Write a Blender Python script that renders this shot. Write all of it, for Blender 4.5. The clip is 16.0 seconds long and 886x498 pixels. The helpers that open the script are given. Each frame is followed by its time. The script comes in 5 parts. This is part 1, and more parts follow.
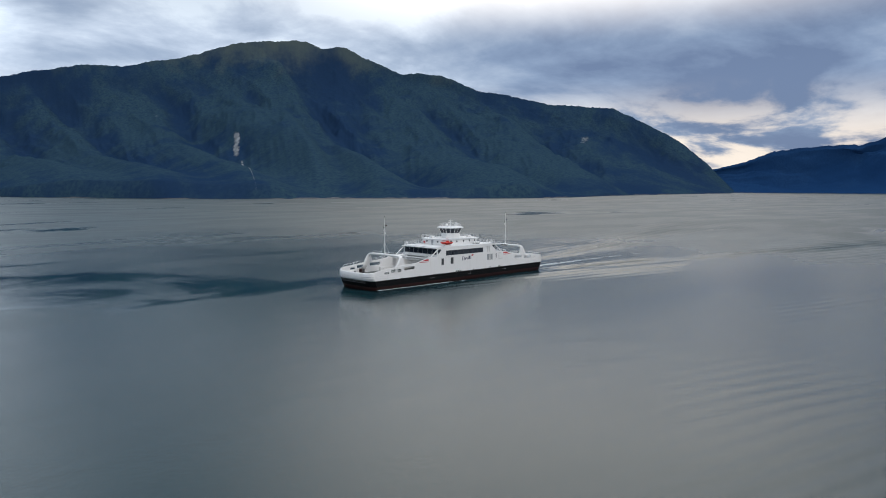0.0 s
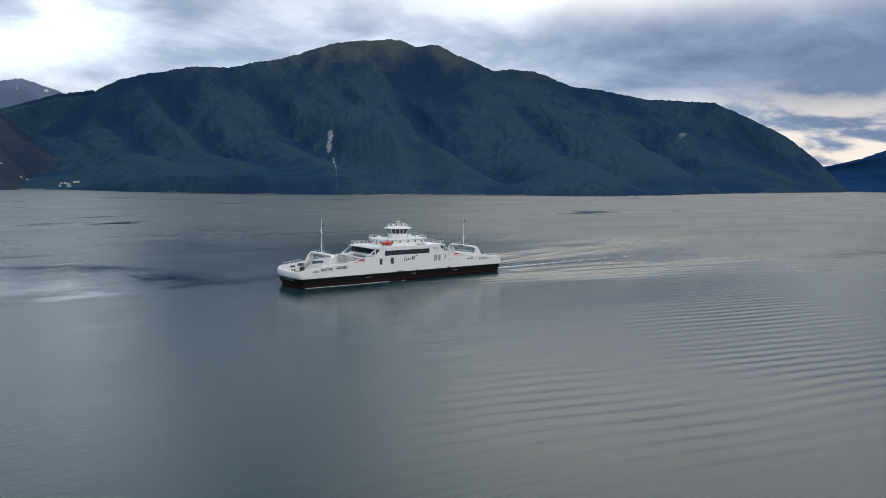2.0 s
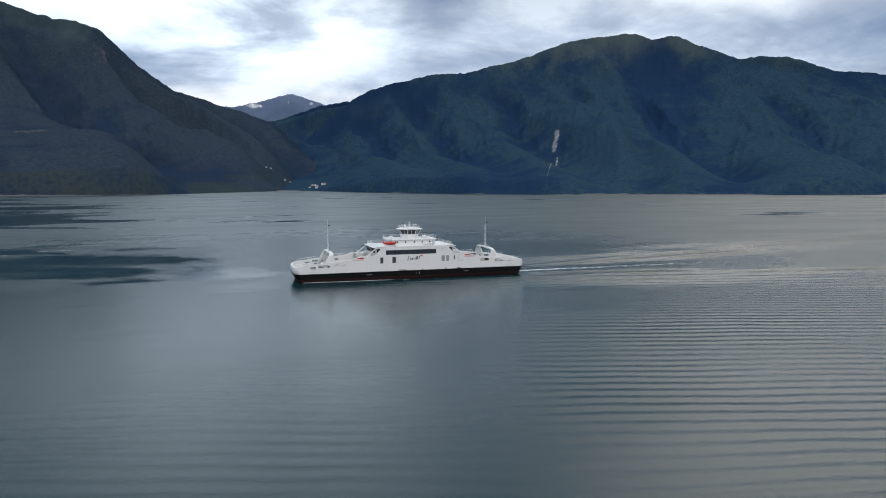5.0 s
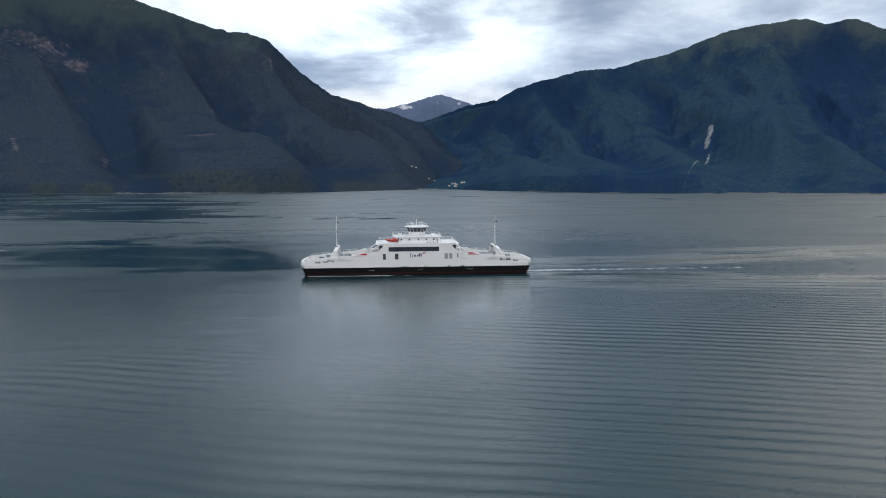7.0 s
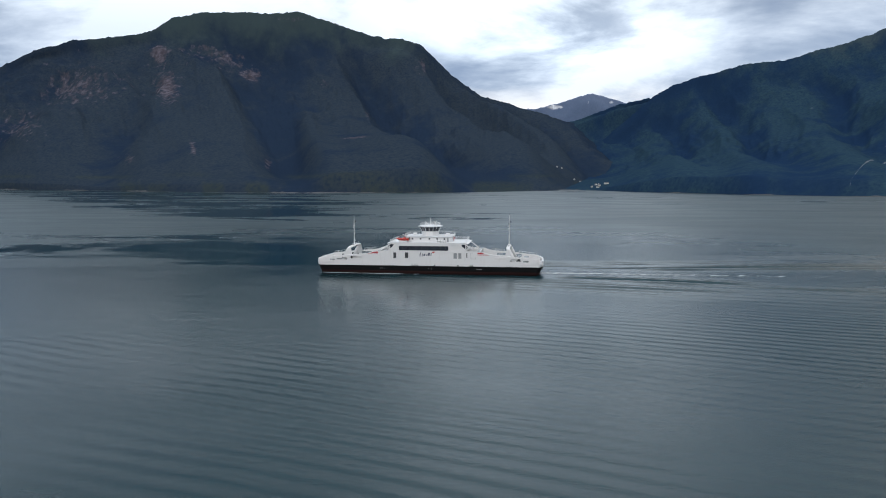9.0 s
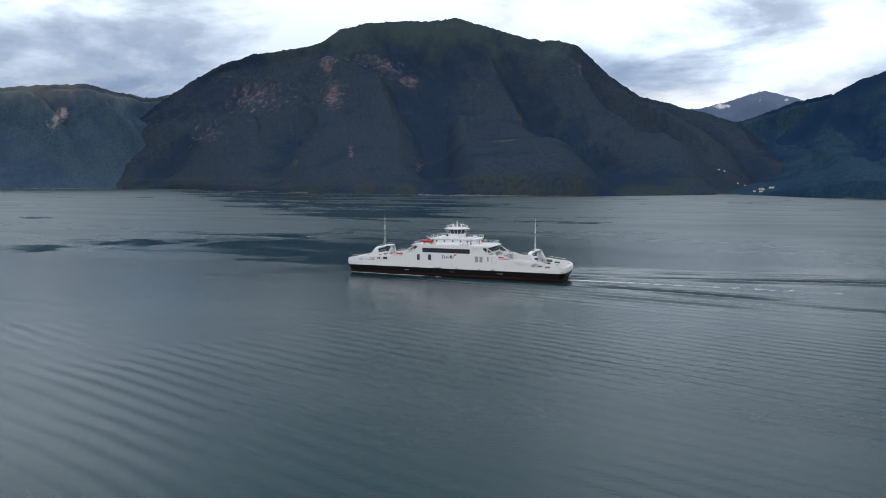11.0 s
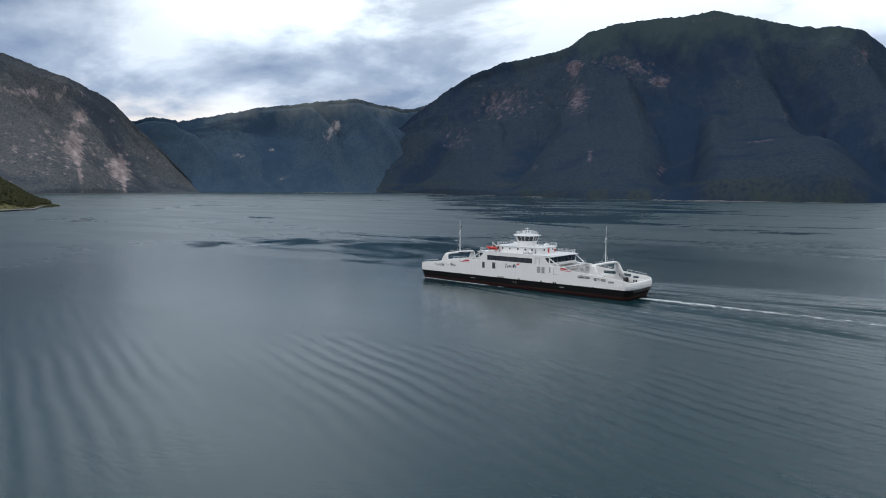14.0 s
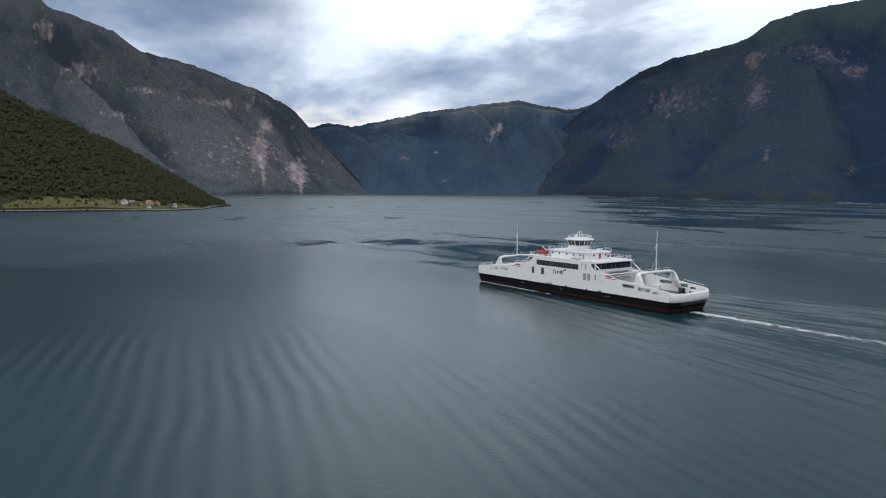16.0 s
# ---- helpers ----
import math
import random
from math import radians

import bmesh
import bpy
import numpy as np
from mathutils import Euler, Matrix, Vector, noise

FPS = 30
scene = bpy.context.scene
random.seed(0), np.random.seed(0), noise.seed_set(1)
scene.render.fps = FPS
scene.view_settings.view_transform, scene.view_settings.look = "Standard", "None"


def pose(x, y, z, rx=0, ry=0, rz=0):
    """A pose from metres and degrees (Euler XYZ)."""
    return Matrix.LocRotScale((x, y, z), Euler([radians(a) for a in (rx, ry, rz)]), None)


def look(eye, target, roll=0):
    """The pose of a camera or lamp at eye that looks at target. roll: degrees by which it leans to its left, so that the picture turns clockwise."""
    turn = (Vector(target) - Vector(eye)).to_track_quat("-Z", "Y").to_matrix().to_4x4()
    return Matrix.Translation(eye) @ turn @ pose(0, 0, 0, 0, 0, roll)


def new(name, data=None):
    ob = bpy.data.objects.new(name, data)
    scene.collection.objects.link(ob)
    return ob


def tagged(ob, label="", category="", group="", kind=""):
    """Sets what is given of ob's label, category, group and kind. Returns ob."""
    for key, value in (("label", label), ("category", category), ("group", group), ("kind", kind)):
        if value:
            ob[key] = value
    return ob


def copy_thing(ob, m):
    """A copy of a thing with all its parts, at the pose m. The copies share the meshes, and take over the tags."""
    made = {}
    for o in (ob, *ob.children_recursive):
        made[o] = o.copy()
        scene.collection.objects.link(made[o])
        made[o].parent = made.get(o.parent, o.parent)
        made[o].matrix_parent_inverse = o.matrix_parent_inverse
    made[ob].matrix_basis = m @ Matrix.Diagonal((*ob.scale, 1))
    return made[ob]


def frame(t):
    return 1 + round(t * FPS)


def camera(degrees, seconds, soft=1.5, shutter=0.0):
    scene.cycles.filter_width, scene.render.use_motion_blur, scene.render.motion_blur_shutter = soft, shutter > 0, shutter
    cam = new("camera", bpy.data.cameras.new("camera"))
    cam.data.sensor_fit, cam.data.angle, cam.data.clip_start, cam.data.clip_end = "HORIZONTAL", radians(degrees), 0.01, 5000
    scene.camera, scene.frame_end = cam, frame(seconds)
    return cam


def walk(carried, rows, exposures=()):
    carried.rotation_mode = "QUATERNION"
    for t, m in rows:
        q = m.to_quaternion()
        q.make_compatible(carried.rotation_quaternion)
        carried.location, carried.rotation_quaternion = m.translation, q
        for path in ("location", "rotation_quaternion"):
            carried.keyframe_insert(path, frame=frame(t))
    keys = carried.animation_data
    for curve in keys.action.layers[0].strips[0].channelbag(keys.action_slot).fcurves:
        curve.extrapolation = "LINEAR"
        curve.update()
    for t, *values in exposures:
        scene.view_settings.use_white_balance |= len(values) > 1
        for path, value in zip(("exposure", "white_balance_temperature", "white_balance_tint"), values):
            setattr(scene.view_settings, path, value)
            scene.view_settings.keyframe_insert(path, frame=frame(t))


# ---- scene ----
cam = camera(64.8, 16.0, soft=1.0)
walk(cam, [
    (0, look((-171.617, -167.388, 30.031), (-30.42, -26.79, 12.23), 0.2)),
    (0.5, look((-163.750, -176.257, 30.584), (-27.55, -30.86, 12.38), 0.2)),
    (1, look((-154.943, -185.593, 31.165), (-23.94, -35.59, 12.57), 0.2)),
    (1.5, look((-145.062, -194.810, 31.663), (-19.36, -40.41, 12.86), 0.3)),
    (2, look((-134.327, -203.675, 32.074), (-14.13, -44.97, 13.07), 0.5)),
    (2.5, look((-123.708, -211.964, 32.486), (-11.11, -47.76, 13.29), 0.5)),
    (3, look((-112.189, -219.889, 32.837), (-10.49, -48.79, 13.34), 0.6)),
    (3.5, look((-99.941, -227.307, 33.136), (-8.74, -50.41, 13.54), 0.5)),
    (4, look((-88.696, -233.833, 33.212), (-7.70, -52.03, 13.51), 0.35)),
    (4.5, look((-76.979, -239.762, 33.254), (-7.58, -53.26, 13.35), 0.1)),
    (5, look((-64.405, -245.053, 33.293), (-4.51, -55.15, 13.89), -0.1)),
    (7.5, look((-0.042, -260.979, 33.362), (6.46, -62.08, 13.46), -0.2)),
    (8, look((13.112, -261.547, 33.163), (8.81, -62.55, 13.26), -0.2)),
    (8.5, look((26.204, -261.004, 33.032), (10.90, -62.60, 13.23), -0.1)),
    (9, look((39.129, -259.380, 32.962), (12.93, -62.08, 13.56), -0.1)),
    (11.5, look((95.574, -237.870, 32.385), (14.87, -55.77, 13.98), 0.2)),
    (12, look((104.555, -231.002, 32.301), (13.15, -54.10, 14.10), 0.2)),
    (12.5, look((112.986, -223.340, 32.219), (11.09, -52.14, 14.12), 0.2)),
    (13, look((120.792, -215.072, 32.114), (8.89, -50.17, 14.31), 0.2)),
    (13.5, look((127.343, -206.252, 32.048), (5.84, -48.35, 14.35), 0.3)),
    (14, look((133.438, -197.187, 31.926), (2.84, -46.79, 14.53), 0.2)),
    (14.5, look((139.051, -188.131, 31.782), (-0.35, -45.73, 14.48), 0.2)),
    (15, look((143.703, -179.112, 31.757), (-3.80, -45.21, 14.46), 0.2)),
    (15.5, look((148.564, -170.565, 31.740), (-6.54, -45.46, 14.54), 0.2)),
    (16, look((154.233, -162.790, 31.710), (-8.07, -47.19, 14.61), 0.2)),
])

# ---- world and light ----
def node(nt, kind, **sockets):
    n = nt.nodes.new(kind)
    for key, value in sockets.items():
        n.inputs[key.replace("_", " ")].default_value = value
    return n


def ramp(nt, stops, fac):
    r = nt.nodes.new("ShaderNodeValToRGB")
    els = r.color_ramp.elements
    while len(els) < len(stops):
        els.new(0.5)
    for e, (p, c) in zip(els, stops):
        e.position, e.color = p, (*c, 1) if len(c) == 3 else c
    nt.links.new(fac, r.inputs[0])
    return r.outputs[0]


def calc(nt, op, a, b=None, clamp=False):
    m = nt.nodes.new("ShaderNodeMath")
    m.operation, m.use_clamp = op, clamp
    for i, v in enumerate((a, b)):
        if v is None:
            continue
        if isinstance(v, (int, float)):
            m.inputs[i].default_value = v
        else:
            nt.links.new(v, m.inputs[i])
    return m.outputs[0]


def span(nt, v, a, b, c=0.0, d=1.0):
    m = nt.nodes.new("ShaderNodeMapRange")
    m.interpolation_type = "SMOOTHSTEP"
    for i, x in zip((1, 2, 3, 4), (a, b, c, d)):
        m.inputs[i].default_value = x
    nt.links.new(v, m.inputs[0])
    return m.outputs[0]


def blend(nt, fac, a, b, mode="MIX"):
    m = nt.nodes.new("ShaderNodeMix")
    m.data_type, m.blend_type = "RGBA", mode
    for i, v in ((0, fac), (6, a), (7, b)):
        if isinstance(v, (int, float)):
            m.inputs[i].default_value = v
        elif isinstance(v, tuple):
            m.inputs[i].default_value = (*v, 1)
        else:
            nt.links.new(v, m.inputs[i])
    return m.outputs[2]


def noise_tex(nt, co, scale, detail=4.0, rough=0.55, lac=2.0, dist=0.0):
    n = node(nt, "ShaderNodeTexNoise", Scale=scale, Detail=detail, Roughness=rough, Lacunarity=lac, Distortion=dist)
    nt.links.new(co, n.inputs["Vector"])
    return n.outputs["Fac"]


def mapped(nt, co, scale=(1, 1, 1), loc=(0, 0, 0), rot=(0, 0, 0)):
    m = nt.nodes.new("ShaderNodeMapping")
    m.inputs["Scale"].default_value, m.inputs["Location"].default_value = scale, loc
    m.inputs["Rotation"].default_value = rot
    nt.links.new(co, m.inputs["Vector"])
    return m.outputs[0]


SUN_AZ, SUN_EL = radians(186), radians(42)
world = bpy.data.worlds.new("World")
scene.world = world
world.use_nodes = True
wt = world.node_tree
wt.nodes.clear()
sky = wt.nodes.new("ShaderNodeTexSky")
sky.sky_type, sky.sun_disc = "NISHITA", False
sky.sun_elevation, sky.sun_rotation = SUN_EL, SUN_AZ
sky.dust_density = 2.0
way = wt.nodes.new("ShaderNodeTexCoord").outputs["Generated"]
sep = wt.nodes.new("ShaderNodeSeparateXYZ")
wt.links.new(way, sep.inputs[0])
up = calc(wt, "MAXIMUM", sep.outputs[2], 0.0)
low = calc(wt, "ADD", up, 0.24)
comb = wt.nodes.new("ShaderNodeCombineXYZ")
wt.links.new(calc(wt, "DIVIDE", sep.outputs[0], low), comb.inputs[0])
wt.links.new(calc(wt, "DIVIDE", sep.outputs[1], low), comb.inputs[1])
deck = mapped(wt, comb.outputs[0], (1, 1, 1), (3.1, 1.7, 0))
broad = noise_tex(wt, deck, 0.8, 2.0, 0.5, 2.0, 0.2)
puffs = noise_tex(wt, mapped(wt, deck, (1, 1.15, 1), (0, 0, 4)), 1.75, 9.0, 0.55, 2.1, 0.25)


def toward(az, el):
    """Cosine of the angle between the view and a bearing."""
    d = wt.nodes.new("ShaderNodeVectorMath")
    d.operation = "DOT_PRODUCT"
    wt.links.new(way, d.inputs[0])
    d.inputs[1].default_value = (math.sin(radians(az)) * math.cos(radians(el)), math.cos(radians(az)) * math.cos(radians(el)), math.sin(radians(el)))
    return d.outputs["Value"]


# flat layers seen edge-on towards the horizon
layers = noise_tex(wt, mapped(wt, way, (2.6, 2.6, 6.5), (0.7, 2.2, 0.4), (0, 0, radians(25))), 1.5, 8.0, 0.53, 2.1, 0.3)
cloud = calc(wt, "ADD", calc(wt, "MULTIPLY", broad, 0.34), calc(wt, "ADD", calc(wt, "MULTIPLY", puffs, 0.38), calc(wt, "MULTIPLY", layers, 0.28)))
cloud = calc(wt, "ADD", calc(wt, "MULTIPLY", calc(wt, "SUBTRACT", cloud, 0.5), 1.45), 0.5)
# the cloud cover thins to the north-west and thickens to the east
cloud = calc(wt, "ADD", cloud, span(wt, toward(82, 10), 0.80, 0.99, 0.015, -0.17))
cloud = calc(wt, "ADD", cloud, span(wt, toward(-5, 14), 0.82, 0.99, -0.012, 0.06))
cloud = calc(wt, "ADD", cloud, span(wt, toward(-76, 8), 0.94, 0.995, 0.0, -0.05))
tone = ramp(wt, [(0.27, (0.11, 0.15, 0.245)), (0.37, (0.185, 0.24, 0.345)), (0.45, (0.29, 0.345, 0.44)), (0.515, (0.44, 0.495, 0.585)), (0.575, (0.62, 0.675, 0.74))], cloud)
# light of the low sun behind the clouds, and through the gap above the horizon
gap = calc(wt, "MULTIPLY", span(wt, sep.outputs[2], 0.045, 0.150, 1.0, 0.0), span(wt, puffs, 0.43, 0.56))
tone = blend(wt, calc(wt, "MULTIPLY", gap, 0.76), tone, (0.86, 0.71, 0.56))
glow = calc(wt, "MULTIPLY", span(wt, toward(57, 30), 0.85, 0.99), 0.95)
tone = blend(wt, calc(wt, "MULTIPLY", glow, span(wt, sep.outputs[2], 0.19, 0.33)), tone, (2.5, 2.25, 2.0))
# a brighter belt of thin cloud above the north-western mountains
belt = calc(wt, "MULTIPLY", span(wt, sep.outputs[2], 0.17, 0.27), span(wt, sep.outputs[2], 0.40, 0.29))
belt = calc(wt, "MULTIPLY", belt, calc(wt, "MULTIPLY", span(wt, toward(-34, 16), 0.80, 0.97), span(wt, puffs, 0.36, 0.58, 0.2, 0.75)))
tone = blend(wt, belt, tone, (1.12, 1.17, 1.22))
# thin bright cloud above the side valley and above the fjord's far end
for az, low, much in ((1, 0.10, 0.66), (-50, 0.15, 0.80)):
    thin = calc(wt, "MULTIPLY", span(wt, toward(az, 19), 0.955, 0.994), span(wt, sep.outputs[2], low, low + 0.12))
    tone = blend(wt, calc(wt, "MULTIPLY", thin, span(wt, puffs, 0.36, 0.60, 0.15 * much, much)), tone, (1.26, 1.38, 1.49))
# bright cloud added out of view above both breaks, to brighten the water
for az in (3, -62):
    high = calc(wt, "MULTIPLY", span(wt, toward(az, 25), 0.950, 0.992), span(wt, sep.outputs[2], 0.26, 0.40))
    tone = blend(wt, calc(wt, "MULTIPLY", high, span(wt, puffs, 0.34, 0.58, 0.45, 0.95)), tone, (1.80, 1.86, 1.92))
tone = blend(wt, span(wt, sep.outputs[2], 0.45, 0.90, 0.0, 0.6), tone, (0.655, 0.70, 0.745))
lift = calc(wt, "ADD", span(wt, sep.outputs[2], 0.13, 0.35, 1.60, 0.97), span(wt, sep.outputs[2], 0.45, 0.90, 0.0, 0.75))
grey = wt.nodes.new("ShaderNodeVectorMath")
grey.operation = "SCALE"
wt.links.new(tone, grey.inputs[0])
wt.links.new(lift, grey.inputs["Scale"])
cool = wt.nodes.new("ShaderNodeVectorMath")
cool.operation = "MULTIPLY"
cool.inputs[1].default_value = (0.965, 1.0, 1.035)
wt.links.new(grey.outputs[0], cool.inputs[0])
bg_cloud = wt.nodes.new("ShaderNodeBackground")
wt.links.new(cool.outputs[0], bg_cloud.inputs[0])
bg_sky = node(wt, "ShaderNodeBackground", Strength=0.08)
wt.links.new(sky.outputs[0], bg_sky.inputs[0])
mix = wt.nodes.new("ShaderNodeMixShader")
mix.inputs[0].default_value = 0.88
wt.links.new(bg_sky.outputs[0], mix.inputs[1])
wt.links.new(bg_cloud.outputs[0], mix.inputs[2])
wt.links.new(mix.outputs[0], wt.nodes.new("ShaderNodeOutputWorld").inputs[0])

sun = new("sun", bpy.data.lights.new("sun", "SUN"))
sun.data.energy, sun.data.angle, sun.data.color = 1.15, radians(28), (1.0, 0.93, 0.86)
sun.matrix_world = look((0, 0, 0), (-math.sin(SUN_AZ) * math.cos(SUN_EL), -math.cos(SUN_AZ) * math.cos(SUN_EL), -math.sin(SUN_EL)))


# ---- materials ----
def material(name):
    m = bpy.data.materials.new(name)
    m.use_nodes = True
    nt = m.node_tree
    return m, nt, nt.nodes["Principled BSDF"]


def paint(name, colour, rough=0.45, metal=0.0, stain=0.12, stain_colour=(0.30, 0.24, 0.19), grain=0.5, streak=True):
    """Painted steel with faint streaks of grime and an uneven gloss."""
    m, nt, b = material(name)
    co = nt.nodes.new("ShaderNodeTexCoord").outputs["Object"]
    fine = noise_tex(nt, co, grain * 6, 5.0, 0.6)
    big = noise_tex(nt, mapped(nt, co, (0.55, 0.55, 0.10 if streak else 0.55)), grain * 3, 4.0, 0.6)
    dirt = calc(nt, "MULTIPLY", span(nt, big, 0.52, 0.75), stain)
    shade = blend(nt, span(nt, fine, 0.3, 0.7, 0.0, 0.12), colour, tuple(0.82 * c for c in colour))
    nt.links.new(blend(nt, dirt, shade, stain_colour), b.inputs["Base Color"])
    nt.links.new(span(nt, fine, 0.2, 0.8, rough - 0.08, rough + 0.1), b.inputs["Roughness"])
    b.inputs["Metallic"].default_value = metal
    bump = node(nt, "ShaderNodeBump", Strength=0.25, Distance=0.02)
    nt.links.new(fine, bump.inputs["Height"])
    nt.links.new(bump.outputs[0], b.inputs["Normal"])
    return m


WHITE = paint("white_paint", (0.77, 0.77, 0.765), 0.4, stain=0.12)
WHITE_ROOF = paint("white_deck_paint", (0.72, 0.74, 0.75), 0.55, stain=0.18, streak=False)
BLACK = paint("black_hull_paint", (0.006, 0.007, 0.008), 0.62, stain=0.22, stain_colour=(0.04, 0.03, 0.025))
REDLEAD = paint("red_antifouling_paint", (0.030, 0.010, 0.009), 0.6, stain=0.5, stain_colour=(0.02, 0.012, 0.01))
RED = paint("red_paint", (0.44, 0.02, 0.028), 0.4, stain=0.05)
ORANGE = paint("orange_red_paint", (0.58, 0.035, 0.022), 0.4, stain=0.08)
NAVY = paint("navy_paint", (0.02, 0.025, 0.07), 0.4, stain=0.03)
HULL_RED = paint("hull_red_paint", (0.016, 0.0055, 0.005), 0.65, stain=0.25, stain_colour=(0.012, 0.007, 0.006))
GREY = paint("grey_steel_paint", (0.30, 0.32, 0.33), 0.5, stain=0.2)
DARK = paint("dark_steel_paint", (0.045, 0.05, 0.055), 0.5, stain=0.2)
DECKP = paint("vehicle_deck_paint", (0.10, 0.115, 0.11), 0.65, stain=0.4, streak=False)


def make_glass():
    m, nt, b = material("dark_window_glass")
    co = nt.nodes.new("ShaderNodeTexCoord").outputs["Object"]
    n = noise_tex(nt, co, 0.8, 3.0)
    nt.links.new(ramp(nt, [(0.3, (0.010, 0.014, 0.022)), (0.7, (0.028, 0.036, 0.05))], n), b.inputs["Base Color"])
    b.inputs["Roughness"].default_value = 0.06
    b.inputs["IOR"].default_value = 1.5
    return m


BLACK.node_tree.nodes["Principled BSDF"].inputs["Specular IOR Level"].default_value = 0.1
HULL_RED.node_tree.nodes["Principled BSDF"].inputs["Specular IOR Level"].default_value = 0.1
REDLEAD.node_tree.nodes["Principled BSDF"].inputs["Specular IOR Level"].default_value = 0.2
GLASS = make_glass()


def make_water():
    m, nt, b = material("fjord_water")
    pos = nt.nodes.new("ShaderNodeNewGeometry").outputs["Position"]
    b.inputs["IOR"].default_value = 1.333
    tint = noise_tex(nt, mapped(nt, pos, (1, 1, 1)), 0.006, 3.0)
    nt.links.new(ramp(nt, [(0.35, (0.004, 0.026, 0.034)), (0.65, (0.008, 0.034, 0.042))], tint), b.inputs["Base Color"])
    # calm slicks among wind-ruffled water, drawn out along the fjord
    slick = noise_tex(nt, mapped(nt, pos, (0.45, 1.0, 1.0), (0, 0, 0), (0, 0, radians(12))), 0.0085, 7.0, 0.62, 2.0, 0.7)
    sp = nt.nodes.new("ShaderNodeSeparateXYZ")
    nt.links.new(pos, sp.inputs[0])
    # the lee under the northern mountain lies calmer
    east = calc(nt, "ADD", sp.outputs[0], calc(nt, "MULTIPLY", sp.outputs[1], 0.35))
    lee = calc(nt, "MULTIPLY", span(nt, east, 190, -60), span(nt, calc(nt, "ADD", sp.outputs[0], calc(nt, "MULTIPLY", sp.outputs[1], 0.95)), -60, 100))
    lee = calc(nt, "MULTIPLY", lee, span(nt, sp.outputs[1], 200, 520))
    # a sheltered reach west of the crossing, with smaller slicks
    reach = nt.nodes.new("ShaderNodeVectorMath")
    reach.operation = "LENGTH"
    nt.links.new(mapped(nt, pos, (0.0062, 0.0062, 0.0), (0.93, -0.37, 0)), reach.inputs[0])
    small = noise_tex(nt, mapped(nt, pos, (0.6, 1.0, 1.0), (0, 0, 0), (0, 0, radians(20))), 0.017, 7.0, 0.64, 2.0, 0.8)
    calm = span(nt, calc(nt, "ADD", slick, calc(nt, "MULTIPLY", lee, 0.17)), 0.58, 0.71)
    calm = calc(nt, "MAXIMUM", calm, calc(nt, "MULTIPLY", span(nt, small, 0.48, 0.62), span(nt, reach.outputs["Value"], 1.05, 0.5)))
    # sheltered along the near shore, ruffled out in mid-fjord
    away = nt.nodes.new("ShaderNodeVectorMath")
    away.operation = "LENGTH"
    nt.links.new(pos, away.inputs[0])
    # the eastern half of the fjord lies open to the wind
    windy = span(nt, calc(nt, "SUBTRACT", sp.outputs[0], calc(nt, "MULTIPLY", sp.outputs[1], 0.15)), -60, 260)
    gusts = noise_tex(nt, mapped(nt, pos, (0.35, 1.0, 1.0), (5, 0, 0), (0, 0, radians(6))), 0.020, 5.0, 0.6, 2.0, 0.5)
    breeze = calc(nt, "ADD", span(nt, away.outputs["Value"], 40, 380, 0.0, 0.19), calc(nt, "ADD", calc(nt, "MULTIPLY", windy, 0.06), span(nt, gusts, 0.36, 0.64, 0.12, 0.20)))
    calm = calc(nt, "MULTIPLY", calm, span(nt, sp.outputs[1], -70, 0))
    nt.links.new(calc(nt, "SUBTRACT", breeze, calc(nt, "MULTIPLY", calm, calc(nt, "SUBTRACT", breeze, 0.07))), b.inputs["Roughness"])
    # ripples
    rip = calc(nt, "SUBTRACT", noise_tex(nt, mapped(nt, pos, (1.0, 1.5, 1.0)), 0.8, 5.0, 0.68), 0.5)
    chop = calc(nt, "SUBTRACT", noise_tex(nt, mapped(nt, pos, (0.45, 1.0, 1.0), (0, 0, 0), (0, 0, radians(-8))), 0.16, 3.0, 0.5), 0.5)
    # long-crested train left by the ferry on an earlier leg
    wv = nt.nodes.new("ShaderNodeTexWave")
    wv.wave_type, wv.bands_direction, wv.wave_profile = "BANDS", "Y", "SIN"
    for key, value in (("Scale", 0.080), ("Distortion", 9.0), ("Detail", 3.0), ("Detail Scale", 0.13), ("Detail Roughness", 0.5)):
        wv.inputs[key].default_value = value
    nt.links.new(mapped(nt, pos, (1, 1, 1), (0, 0, 0), (0, 0, radians(16))), wv.inputs["Vector"])
    band = calc(nt, "MULTIPLY", span(nt, sp.outputs[1], -260, -210), span(nt, calc(nt, "SUBTRACT", sp.outputs[1], calc(nt, "MULTIPLY", sp.outputs[0], 0.35)), -82, -135))
    patch = span(nt, noise_tex(nt, pos, 0.011, 2.0), 0.28, 0.55)
    train = calc(nt, "MULTIPLY", calc(nt, "MULTIPLY", calc(nt, "SUBTRACT", wv.outputs["Fac"], 0.5), band), calc(nt, "MULTIPLY", patch, 0.115))
    h = calc(nt, "ADD", calc(nt, "MULTIPLY", rip, span(nt, windy, 0, 1, 0.055, 0.14)), calc(nt, "MULTIPLY", chop, calc(nt, "MULTIPLY", span(nt, windy, 0, 1, 0.09, 0.20), span(nt, away.outputs["Value"], 150, 600, 1.0, 0.35))))
    h = calc(nt, "MULTIPLY", h, calc(nt, "SUBTRACT", 1.0, calc(nt, "MULTIPLY", calm, 0.88)))
    h = calc(nt, "ADD", h, train)
    bump = node(nt, "ShaderNodeBump", Strength=1.0, Distance=1.0)
    nt.links.new(h, bump.inputs["Height"])
    nt.links.new(bump.outputs[0], b.inputs["Normal"])
    return m


WATER = make_water()


